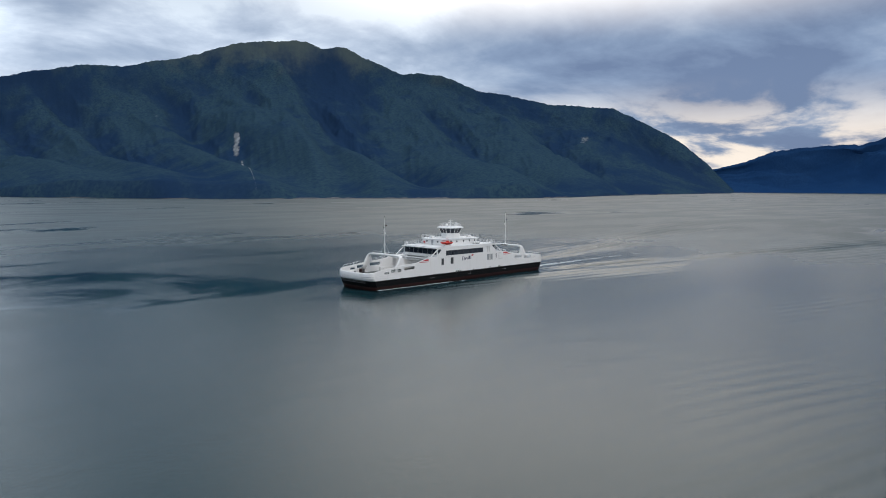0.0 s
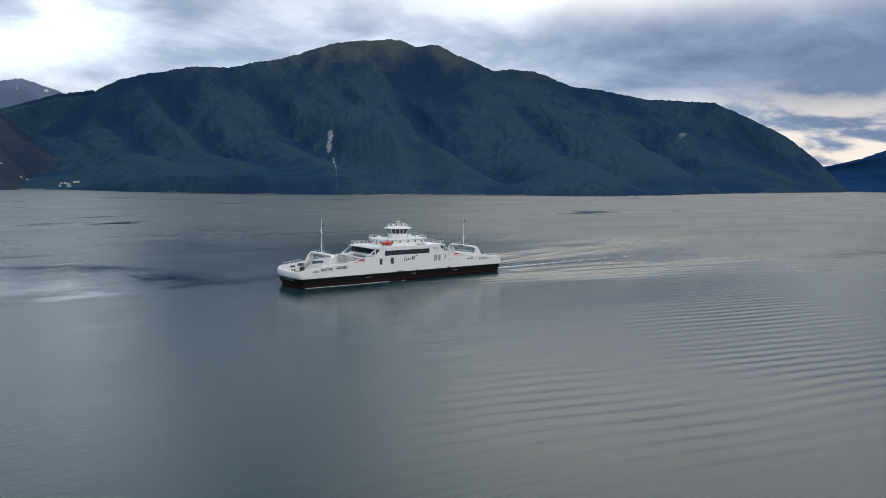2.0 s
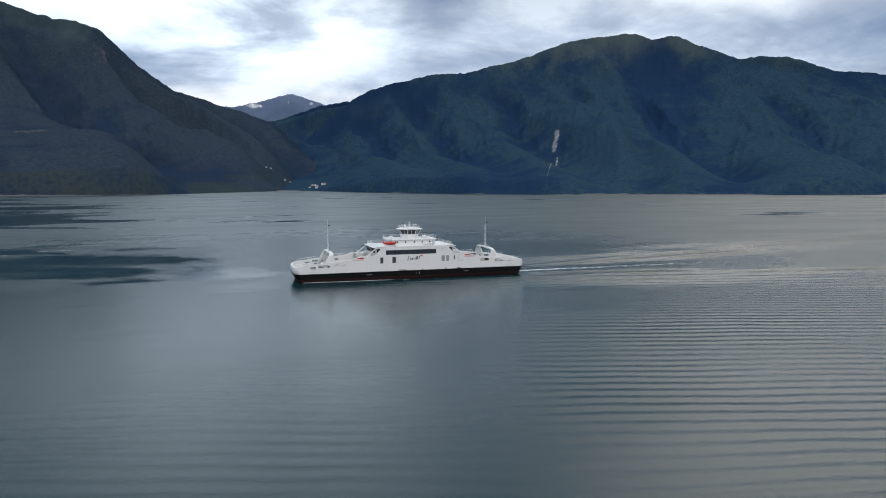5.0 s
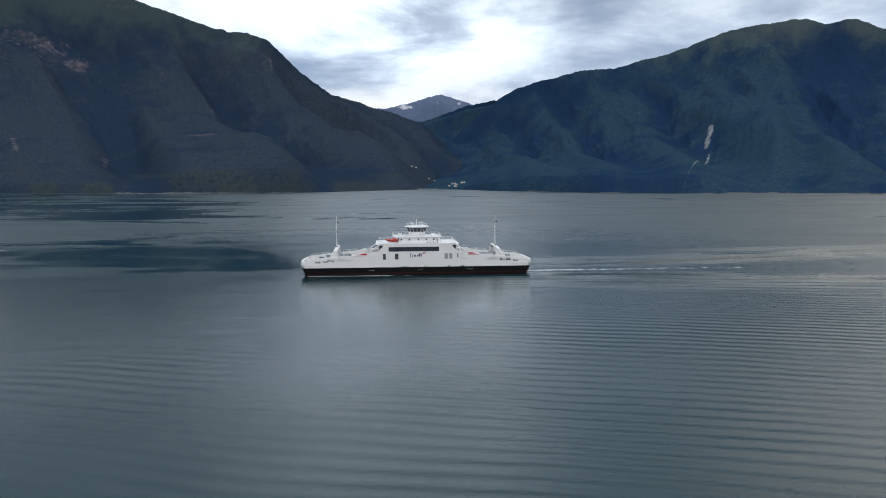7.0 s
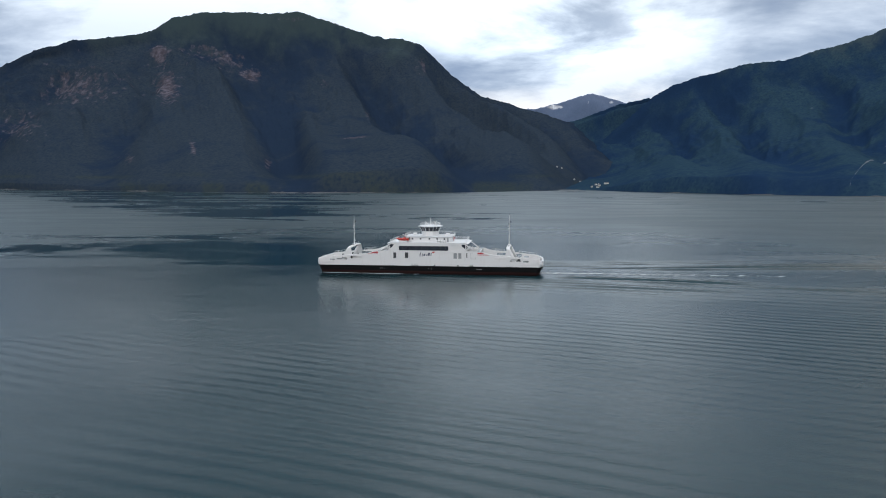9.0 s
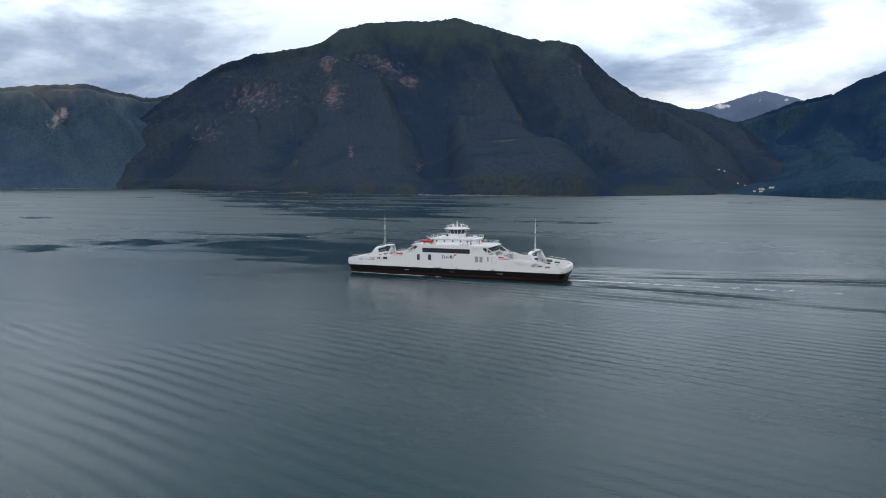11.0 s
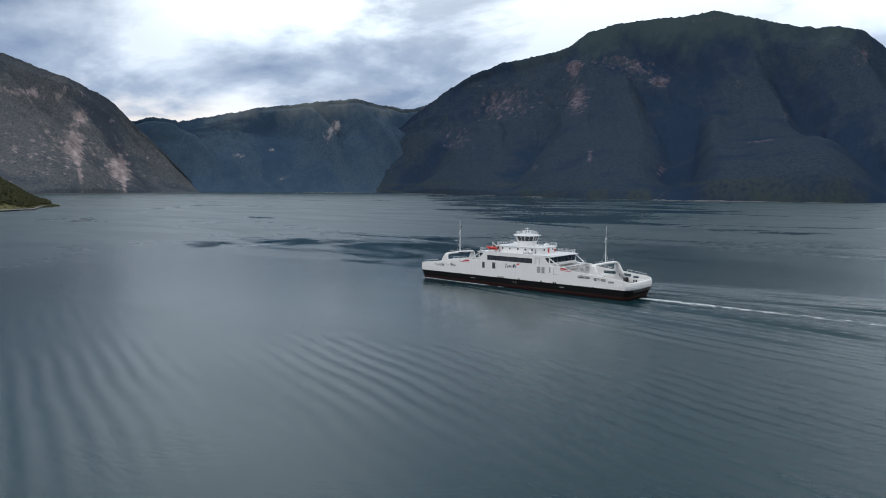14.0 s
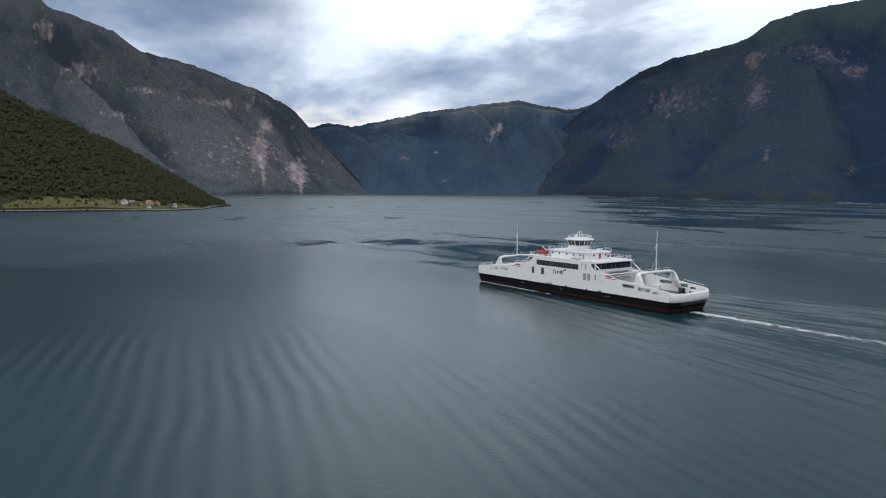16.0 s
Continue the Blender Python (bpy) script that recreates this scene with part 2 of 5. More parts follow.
def make_foam():
    m, nt, b = material("wake_foam")
    pos = nt.nodes.new("ShaderNodeNewGeometry").outputs["Position"]
    n = noise_tex(nt, mapped(nt, pos, (0.35, 1, 1)), 0.9, 5.0, 0.65)
    at = nt.nodes.new("ShaderNodeAttribute")
    at.attribute_name = "froth"
    a = span(nt, calc(nt, "ADD", n, calc(nt, "MULTIPLY", at.outputs["Fac"], 0.5)), 0.66, 0.92)
    b.inputs["Base Color"].default_value = (0.62, 0.66, 0.68, 1)
    b.inputs["Roughness"].default_value = 0.7
    nt.links.new(calc(nt, "MULTIPLY", a, 0.85), b.inputs["Alpha"])
    return m


FOAM = make_foam()


def make_slope(name, spruce, birch, rock, heath_colour, rock_bias=0.0, heath_line=9999.0):
    """Wooded mountainside: spruce and birch in stands, single crowns, bare rock and turf where the mesh says so, heath on the tops."""
    m, nt, b = material(name)
    pos = nt.nodes.new("ShaderNodeNewGeometry").outputs["Position"]

    def value(key):
        at = nt.nodes.new("ShaderNodeAttribute")
        at.attribute_name = key
        return at.outputs["Fac"]

    sp = nt.nodes.new("ShaderNodeSeparateXYZ")
    nt.links.new(pos, sp.inputs[0])
    crowns = noise_tex(nt, pos, 0.085, 5.0, 0.70)
    groves = noise_tex(nt, mapped(nt, pos, (1, 1, 0.8)), 0.016, 5.0, 0.62)
    stands = noise_tex(nt, mapped(nt, pos, (1, 1, 0.6), (0, 0, 0), (0, 0.3, 0)), 0.0036, 6.0, 0.60, 2.0, 0.4)
    # paler birch on spurs, darker spruce in gullies: relief shading painted into the colour
    stand_shade = calc(nt, "ADD", stands, calc(nt, "MULTIPLY", calc(nt, "SUBTRACT", value("spur"), 0.5), 0.34))
    stand_shade = calc(nt, "ADD", stand_shade, calc(nt, "MULTIPLY", calc(nt, "SUBTRACT", groves, 0.5), 0.45))
    base = blend(nt, span(nt, stand_shade, 0.34, 0.66), spruce, birch)
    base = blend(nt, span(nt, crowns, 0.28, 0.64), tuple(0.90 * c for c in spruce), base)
    heath = calc(nt, "ADD", sp.outputs[2], calc(nt, "MULTIPLY", calc(nt, "SUBTRACT", stands, 0.5), 520))
    heath = calc(nt, "ADD", heath, calc(nt, "MULTIPLY", calc(nt, "SUBTRACT", groves, 0.5), 220))
    base = blend(nt, span(nt, heath, heath_line - 120, heath_line + 160), base, heath_colour)
    base = blend(nt, calc(nt, "MULTIPLY", value("turf"), span(nt, crowns, 0.36, 0.60, 0.35, 1.0)), base, (0.040, 0.052, 0.044))
    broken = noise_tex(nt, mapped(nt, pos, (1, 1, 0.7)), 0.027, 7.0, 0.68)
    streaks = noise_tex(nt, mapped(nt, pos, (1, 1, 0.12)), 0.03, 5.0, 0.65)
    bare = calc(nt, "ADD", value("rock"), calc(nt, "ADD", calc(nt, "MULTIPLY", calc(nt, "SUBTRACT", broken, 0.5), 1.5), rock_bias))
    bare = calc(nt, "ADD", bare, calc(nt, "MULTIPLY", calc(nt, "SUBTRACT", streaks, 0.5), 0.5))
    stone = blend(nt, span(nt, streaks, 0.3, 0.7), tuple(0.50 * c for c in rock), tuple(1.3 * c for c in rock))
    stone = blend(nt, span(nt, groves, 0.4, 0.66, 0.0, 0.45), stone, tuple(0.45 * c for c in rock))
    base = blend(nt, span(nt, bare, 0.40, 0.80), base, stone)
    nt.links.new(base, b.inputs["Base Color"])
    b.inputs["Roughness"].default_value = 0.95
    b.inputs["Specular IOR Level"].default_value = 0.0
    bump = node(nt, "ShaderNodeBump", Strength=0.09, Distance=5.0)
    nt.links.new(calc(nt, "ADD", crowns, calc(nt, "MULTIPLY", broken, 0.9)), bump.inputs["Height"])
    nt.links.new(bump.outputs[0], b.inputs["Normal"])
    return m


# the blue in the pine and craggy woods is distance haze mixed into the colours
SLOPE_PINE = make_slope("hazy_pine_slope", (0.0135, 0.0335, 0.075), (0.029, 0.060, 0.080), (0.230, 0.250, 0.270), (0.066, 0.088, 0.090), -0.18, 830)
SLOPE_CRAG = make_slope("hazy_craggy_slope", (0.0185, 0.0325, 0.059), (0.0355, 0.0490, 0.063), (0.100, 0.092, 0.114), (0.044, 0.066, 0.072), 0.13, 930)
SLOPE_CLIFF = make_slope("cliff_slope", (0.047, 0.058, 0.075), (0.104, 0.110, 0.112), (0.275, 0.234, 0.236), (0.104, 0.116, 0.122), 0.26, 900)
# far, distant and snowy slopes: air haze painted in as a stronger blue
SLOPE_FAR = make_slope("hazy_far_slope", (0.034, 0.061, 0.100), (0.054, 0.085, 0.116), (0.240, 0.228, 0.245), (0.14, 0.16, 0.165), -0.06, 560)
SLOPE_HAZE = make_slope("hazy_distant_slope", (0.010, 0.038, 0.108), (0.014, 0.046, 0.118), (0.05, 0.08, 0.13), (0.02, 0.055, 0.12), -0.4, 900)
SLOPE_SNOW = make_slope("hazy_snowy_fell", (0.125, 0.175, 0.275), (0.150, 0.205, 0.310), (0.74, 0.77, 0.82), (0.155, 0.20, 0.30), 0.0, 520)
SLOPE_GREEN = make_slope("green_headland", (0.040, 0.046, 0.026), (0.056, 0.060, 0.032), (0.16, 0.15, 0.13), (0.10, 0.12, 0.045), -0.3, 9000)


def leafy(name, dark, light):
    m, nt, b = material(name)
    geo = nt.nodes.new("ShaderNodeNewGeometry")
    n = noise_tex(nt, geo.outputs["Position"], 0.35, 4.0, 0.65)
    c = blend(nt, geo.outputs["Random Per Island"], dark, light)
    nt.links.new(blend(nt, span(nt, n, 0.35, 0.7), tuple(0.75 * v for v in dark), c), b.inputs["Base Color"])
    b.inputs["Roughness"].default_value = 0.9
    b.inputs["Specular IOR Level"].default_value = 0.1
    return m


LEAF = leafy("tree_crowns", (0.048, 0.052, 0.027), (0.072, 0.070, 0.036))
MEADOW = leafy("meadow_grass", (0.10, 0.10, 0.040), (0.17, 0.145, 0.062))
SHORE = paint("washed_rock", (0.125, 0.130, 0.140), 0.85, stain=0.6, stain_colour=(0.04, 0.045, 0.05), streak=False, grain=0.02)
STONE = paint("shore_stone", (0.22, 0.215, 0.20), 0.85, stain=0.4, streak=False, grain=0.05)
BOARD_WHITE = paint("white_boards", (0.70, 0.69, 0.66), 0.7, stain=0.15)
BOARD_RED = paint("red_boards", (0.30, 0.07, 0.045), 0.75, stain=0.2)
BOARD_OCHRE = paint("ochre_boards", (0.52, 0.38, 0.22), 0.75, stain=0.2)
ROOF_GREY = paint("slate_roof", (0.14, 0.14, 0.145), 0.75, stain=0.3)
ROOF_TILE = paint("clay_tile_roof", (0.32, 0.16, 0.10), 0.8, stain=0.3)

# ---- helpers for meshes ----
def link_bm(name, bm, mat, parent=None, label="", smooth=False):
    me = bpy.data.meshes.new(name)
    bmesh.ops.recalc_face_normals(bm, faces=bm.faces)
    if smooth:
        for f in bm.faces:
            f.smooth = True
    bm.to_mesh(me)
    bm.free()
    me.materials.append(mat)
    ob = new(name, me)
    if parent:
        ob.parent = parent
    if label:
        tagged(ob, label)
    return ob


def part(name, bm, mat, parent, label="", smooth=False):
    return link_bm(name, bm, mat, parent, label, smooth)


def grid_mesh(name, co, nu, nv, mat, attr=None, smooth=True):
    """A sheet of nu x nv points, with an optional value at each."""
    i = np.arange(nu * nv).reshape(nu, nv)
    quads = np.stack([i[:-1, :-1], i[1:, :-1], i[1:, 1:], i[:-1, 1:]], -1).reshape(-1, 4)
    me = bpy.data.meshes.new(name)
    me.vertices.add(nu * nv)
    me.vertices.foreach_set("co", co.astype(np.float32).ravel())
    me.loops.add(quads.size)
    me.loops.foreach_set("vertex_index", quads.astype(np.int32).ravel())
    me.polygons.add(len(quads))
    me.polygons.foreach_set("loop_start", np.arange(0, quads.size, 4, dtype=np.int32))
    me.polygons.foreach_set("use_smooth", np.full(len(quads), smooth))
    me.update(calc_edges=True)
    if attr:
        a = me.attributes.new(attr[0], "FLOAT", "POINT")
        a.data.foreach_set("value", attr[1].astype(np.float32).ravel())
    me.materials.append(mat)
    return new(name, me)


def hash2(ix, iy, seed):
    h = (ix.astype(np.int64) * 374761393 + iy.astype(np.int64) * 668265263 + seed * 1442695041) & 0x7FFFFFFF
    h = ((h ^ (h >> 13)) * 1274126177) & 0x7FFFFFFF
    return ((h ^ (h >> 16)) & 0xFFFF) / 65535.0


def value_noise(x, y, seed=0):
    ix, iy = np.floor(x), np.floor(y)
    fx, fy = x - ix, y - iy
    fx, fy = fx * fx * fx * (fx * (fx * 6 - 15) + 10), fy * fy * fy * (fy * (fy * 6 - 15) + 10)
    a, b = hash2(ix, iy, seed), hash2(ix + 1, iy, seed)
    c, d = hash2(ix, iy + 1, seed), hash2(ix + 1, iy + 1, seed)
    return (a + (b - a) * fx) * (1 - fy) + (c + (d - c) * fx) * fy


def fractal(x, y, seed=0, octaves=4, ridged=False, gain=0.5):
    total, amp, norm = 0.0, 1.0, 0.0
    for k in range(octaves):
        n = value_noise(x * 2 ** k + 17.3 * k, y * 2 ** k - 9.1 * k, seed + k)
        if ridged:
            n = 1 - np.abs(2 * n - 1)
        total, norm, amp = total + amp * n, norm + amp, amp * gain
    return total / norm


def smooth(x, a, b):
    t = np.clip((x - a) / (b - a), 0, 1)
    return t * t * (3 - 2 * t)


# ---- water: one sheet to the horizon, with the wake's waves ----
def axis(lo, hi, step, far, grow):
    inner = np.arange(lo, hi + step / 2, step)
    out, d, p = [], step, 0.0
    while p < far:
        d *= grow
        p += d
        out.append(p)
    out = np.array(out)
    return np.concatenate([(lo - out)[::-1], inner, hi + out])


def wake_height(x, y):
    """Diverging bow and stern waves astern of a hull that heads along -x."""
    a = np.abs(y)
    h = np.zeros_like(x)
    for x0, y0, amp in ((-38, 8.5, 0.40), (34, 7.0, 0.50)):
        s = x - x0
        arm = y0 + 0.27 * s
        width = 3.5 + 0.10 * s
        k = 2 * np.pi / (4.4 + 0.010 * s)
        phase = k * (a - arm) * 0.93 + 0.10 * k * s + 3 * fractal(x / 60, y / 60, 5, 2)
        env = np.exp(-((a - arm * 0.86) / width) ** 2) * smooth(s, 0, 25) * np.exp(-np.maximum(s, 0) / 600)
        h += amp * env * np.sin(phase) * (0.25 + 1.1 * smooth(fractal(x / 70, y / 18, 40, 3), 0.3, 0.7))
    s = x - 42
    stern = np.exp(-(y / (6 + 0.05 * np.maximum(s, 0))) ** 2) * smooth(s, 0, 6) * np.exp(-np.maximum(s, 0) / 120)
    return h + 0.12 * stern * (fractal(x / 4, y / 2.2, 8, 3) - 0.5) * 2


xs, ys = axis(-230, 500, 1.05, 9000, 1.09), axis(-250, 190, 1.05, 9000, 1.09)
gx, gy = np.meshgrid(xs, ys, indexing="ij")
fade = smooth(gx, 499, 420) * smooth(gy, -249, -215) * smooth(gy, 189, 150)
SEA = -1.1
gz = wake_height(gx, gy) * fade + SEA
water = grid_mesh("water", np.stack([gx, gy, gz], -1), len(xs), len(ys), WATER)
tagged(water, "calm grey-green fjord water with wake ripples", "water", kind="structure")

# froth of the propellers and along the bow
s = np.linspace(0, 1, 160)
v = np.linspace(-1, 1, 15)
gs, gv = np.meshgrid(s, v, indexing="ij")
fx = 41 + 240 * gs ** 1.3
half = 2.2 + 5.5 * gs
fy = gv * half + 2.0 * np.sin(fx / 45) * gs
froth = (1 - np.abs(gv) ** 1.5) * (1 - gs) ** 1.8 * 0.95 * smooth(gs, -0.01, 0.02)
wake = grid_mesh("wake", np.stack([fx, fy, wake_height(fx, fy) + SEA + 0.06], -1), 160, 15, FOAM, ("froth", froth))
tagged(wake, "thin white foam trailing behind the ferry", "wake", kind="stuff")

# bow foam along both sides
for sy in (-1, 1):
    gs, gv = np.meshgrid(np.linspace(0, 1, 90), np.linspace(0, 1, 6), indexing="ij")
    fx = -40.5 + 46 * gs
    fy = sy * (8.25 + (0.9 + 1.6 * gs) * gv + 1.8 * gs ** 2)
    froth = (1 - gv) * (1 - gs) ** 0.6 * 1.35 * smooth(gs, -0.01, 0.05)
    foam = grid_mesh("bow_wave", np.stack([fx, fy, wake_height(fx, fy) + SEA + 0.10 + 0.15 * (1 - gs) * (1 - gv)], -1), 90, 6, FOAM, ("froth", froth))
    tagged(foam, "thin white bow foam along the ferry's side", "wake", kind="stuff")

# ---- mountains ----
LAND = {}


def ground(name, az, r):
    """Height of a slope at a bearing and a distance."""
    a, R, z = LAND[name]
    i = int(np.clip(np.searchsorted(a, az), 0, len(a) - 1))
    return float(np.interp(r, R[i], z[i]))


def mountain(name, label, mat, skyline, shore, ridge_r, cols, rows, seed, power=1.15, gully=70.0, gully_w=330.0, back=420.0, spurs=270.0, spur_w=900.0, slant=800.0, screes=(), rocks=(), turf=0.0, rough=2.0, folds=(), wall=True, category="mountain"):
    """A slope from its shore up to its skyline and down behind. skyline: (bearing, height), shore: (bearing, distance from the middle of the water);
    screes: (bearing, width, top, strength), rocks: (bearing, spread, height, spread, strength);
    folds: (height, width, steep side, (bearing, way up), ...), spurs that run down the slope with a ravine on their steep side."""
    sa, sh = np.array(skyline).T
    ra, rr = np.array(shore).T
    az = np.linspace(sa[0], sa[-1], cols)
    h = np.interp(az, sa, sh)
    ker = np.hanning(7) / np.hanning(7).sum()
    h = np.convolve(np.pad(h, 3, "edge"), ker, "valid")
    along = np.radians(az) * ridge_r
    h = h + np.minimum(h / 300, 1) * (16 * (fractal(along / 170, az * 0, seed + 80, 4, False, 0.6) - 0.5) + 14 * (fractal(along / 45, az * 0 + 3, seed + 81, 3, True, 0.6) - 0.6))
    r0 = np.interp(az, ra, rr)
    ker = np.hanning(41) / np.hanning(41).sum()
    r0 = np.convolve(np.pad(r0, 20, "edge"), ker, "valid")
    u = np.concatenate([np.linspace(0, 1, rows), 1 + np.linspace(0, 1, 9)[1:]])
    A, U = np.meshgrid(az, u, indexing="ij")
    H, R0 = np.broadcast_to(h[:, None], A.shape), np.broadcast_to(r0[:, None], A.shape)
    arc = np.radians(A) * ridge_r
    front = np.minimum(U, 1)
    # a gentle foot by the water, then the steep fjord wall
    reach = 0.85 * (1 - (1 - front) ** 3) + 0.15 * front
    R = R0 + (ridge_r - R0) * (reach if wall else front) + np.maximum(U - 1, 0) * back
    R = R + 60 * (fractal(arc / 500, U * 2, seed + 3, 3) - 0.5) * smooth(U, 0, 0.05) * smooth(U, 1.0, 0.9)
    warp = 420 * (fractal(arc / 600, front * 2.4, seed + 7, 4) - 0.5)
    ribs = fractal((arc + 0.6 * warp + 0.8 * slant * front) / gully_w, front * 0.8, seed, 5, True, 0.55) - 0.62
    tilt = slant * (0.5 + 1.3 * fractal(arc / 1600, front * 0, seed + 9, 2))
    spur = fractal((arc + 0.5 * warp + tilt * front) / spur_w, front * 0.3 + 0.3, seed + 60, 3, True, 0.4) - 0.6
    crag = fractal(arc / 120, front * 9, seed + 20, 4, True) - 0.6
    env = smooth(front, 0.02, 0.4) * (1 - smooth(front, 0.72, 1.0) * 0.93)
    z = H * (0.9 * front ** power + 0.1 * smooth(front, 0.0, 0.25) * front) + env * np.minimum(H / 500, 1.2) * (gully * 2.0 * ribs + spurs * 2.2 * spur + 30 * crag)
    crest = np.zeros_like(z)
    for high, wide, side, *line in folds:
        lb, lu = np.array(sorted(line, key=lambda p: p[1])).T
        mid = np.interp(front, lu, lb) + 0.9 * (fractal(front * 5, front * 0 + lb[0], seed + 90, 3) - 0.5)
        q = side * np.radians(A - mid) * R / (wide * (1.25 - 0.5 * front))
        spine = np.where(q < 0, np.exp(-0.55 * q * q), np.exp(-(2.4 * q) ** 2))
        ravine = np.exp(-((q - 0.85) / 0.45) ** 2)
        ends = smooth(front, lu[0] - 0.10, lu[0] + 0.06) * smooth(front, lu[-1] + 0.10, lu[-1] - 0.10)
        crest = crest + np.sign(high) * ends * (spine - 0.8 * ravine)
        z = z + high * ends * (spine - 0.75 * ravine)
    sight = 33 + (H - 33) * np.minimum(R / ridge_r, 1)
    near_top = smooth(front, 0.86, 1.0)
    z = np.where(H > 60, np.minimum(z, (0.965 + 0.04 * near_top) * sight - 6 * (1 - near_top)), z)
    z = z + rough * (fractal(arc / 35, front * 30, seed + 30, 3) - 0.5) * smooth(front, 0.02, 0.1)
    z = z - np.maximum(U - 1, 0) * 0.55 * H
    z[:, 0] = -6.0
    z[:, 1:] = np.maximum(z[:, 1:], 1.5)
    rock = np.zeros_like(z)
    for b, w, top, k in screes:
        line = b + 0.5 * (fractal(front * 3, front * 0 + b, seed + 40, 2) - 0.5)
        wide = w * (0.35 + 0.65 * smooth(z, 0.25 * top, 0.75 * top))
        rock += k * np.exp(-((A - line) / wide) ** 2) * smooth(z, top * 1.12, top * 0.9)
    for b, wb, zc, wz, k in rocks:
        rock += k * np.exp(-((A - b) / wb) ** 2 - ((z - zc) / wz) ** 2)
    x, y = R * np.sin(np.radians(A)), R * np.cos(np.radians(A))
    LAND[name] = (az, R, z)
    ob = grid_mesh(name, np.stack([x, y, z], -1), len(az), len(u), mat, ("rock", rock))
    # spur value that shades the woods' colour: high on crests, low in ravines
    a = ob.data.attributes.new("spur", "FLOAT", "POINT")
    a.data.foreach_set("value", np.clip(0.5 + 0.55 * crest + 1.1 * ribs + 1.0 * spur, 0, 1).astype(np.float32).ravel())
    if turf:
        # fields by the shore and an old road terrace above them
        fields = turf * smooth(z, 40, 18) * smooth(fractal(arc / 140, U * 14, seed + 70, 4), 0.42, 0.62)
        level = 52 + 16 * (fractal(arc / 420, U * 0, seed + 71, 3) - 0.5)
        fields = fields + 0.8 * turf * np.exp(-((z - level) / 7) ** 2) * smooth(fractal(arc / 260, U * 0, seed + 72, 3), 0.30, 0.50)
        a = ob.data.attributes.new("turf", "FLOAT", "POINT")
        a.data.foreach_set("value", fields.astype(np.float32).ravel())
    return tagged(ob, label, category, kind="structure")


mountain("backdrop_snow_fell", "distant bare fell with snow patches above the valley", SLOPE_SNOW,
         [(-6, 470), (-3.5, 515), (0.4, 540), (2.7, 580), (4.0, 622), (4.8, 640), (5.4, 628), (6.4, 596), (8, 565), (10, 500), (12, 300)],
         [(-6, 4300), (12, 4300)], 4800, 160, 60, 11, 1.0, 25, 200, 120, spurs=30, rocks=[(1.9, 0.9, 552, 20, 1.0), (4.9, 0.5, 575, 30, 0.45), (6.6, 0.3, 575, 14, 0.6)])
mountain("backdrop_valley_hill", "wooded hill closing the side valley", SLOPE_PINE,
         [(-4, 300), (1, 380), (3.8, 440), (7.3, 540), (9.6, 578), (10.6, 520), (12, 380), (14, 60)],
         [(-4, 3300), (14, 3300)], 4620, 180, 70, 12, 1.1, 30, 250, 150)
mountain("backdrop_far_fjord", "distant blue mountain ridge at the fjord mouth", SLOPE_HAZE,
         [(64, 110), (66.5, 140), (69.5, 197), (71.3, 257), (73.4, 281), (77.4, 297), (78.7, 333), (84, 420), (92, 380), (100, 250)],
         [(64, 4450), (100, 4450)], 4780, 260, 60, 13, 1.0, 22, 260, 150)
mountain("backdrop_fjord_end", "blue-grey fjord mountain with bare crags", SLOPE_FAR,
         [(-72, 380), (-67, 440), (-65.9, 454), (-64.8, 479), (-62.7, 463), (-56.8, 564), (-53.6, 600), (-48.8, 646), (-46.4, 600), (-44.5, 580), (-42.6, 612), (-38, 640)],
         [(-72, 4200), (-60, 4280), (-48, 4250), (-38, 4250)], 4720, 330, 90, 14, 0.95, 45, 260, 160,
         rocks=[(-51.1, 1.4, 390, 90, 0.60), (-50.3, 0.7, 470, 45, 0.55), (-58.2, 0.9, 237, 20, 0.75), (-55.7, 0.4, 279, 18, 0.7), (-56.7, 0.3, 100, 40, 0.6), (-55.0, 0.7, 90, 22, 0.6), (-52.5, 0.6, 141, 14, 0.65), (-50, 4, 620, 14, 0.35)])
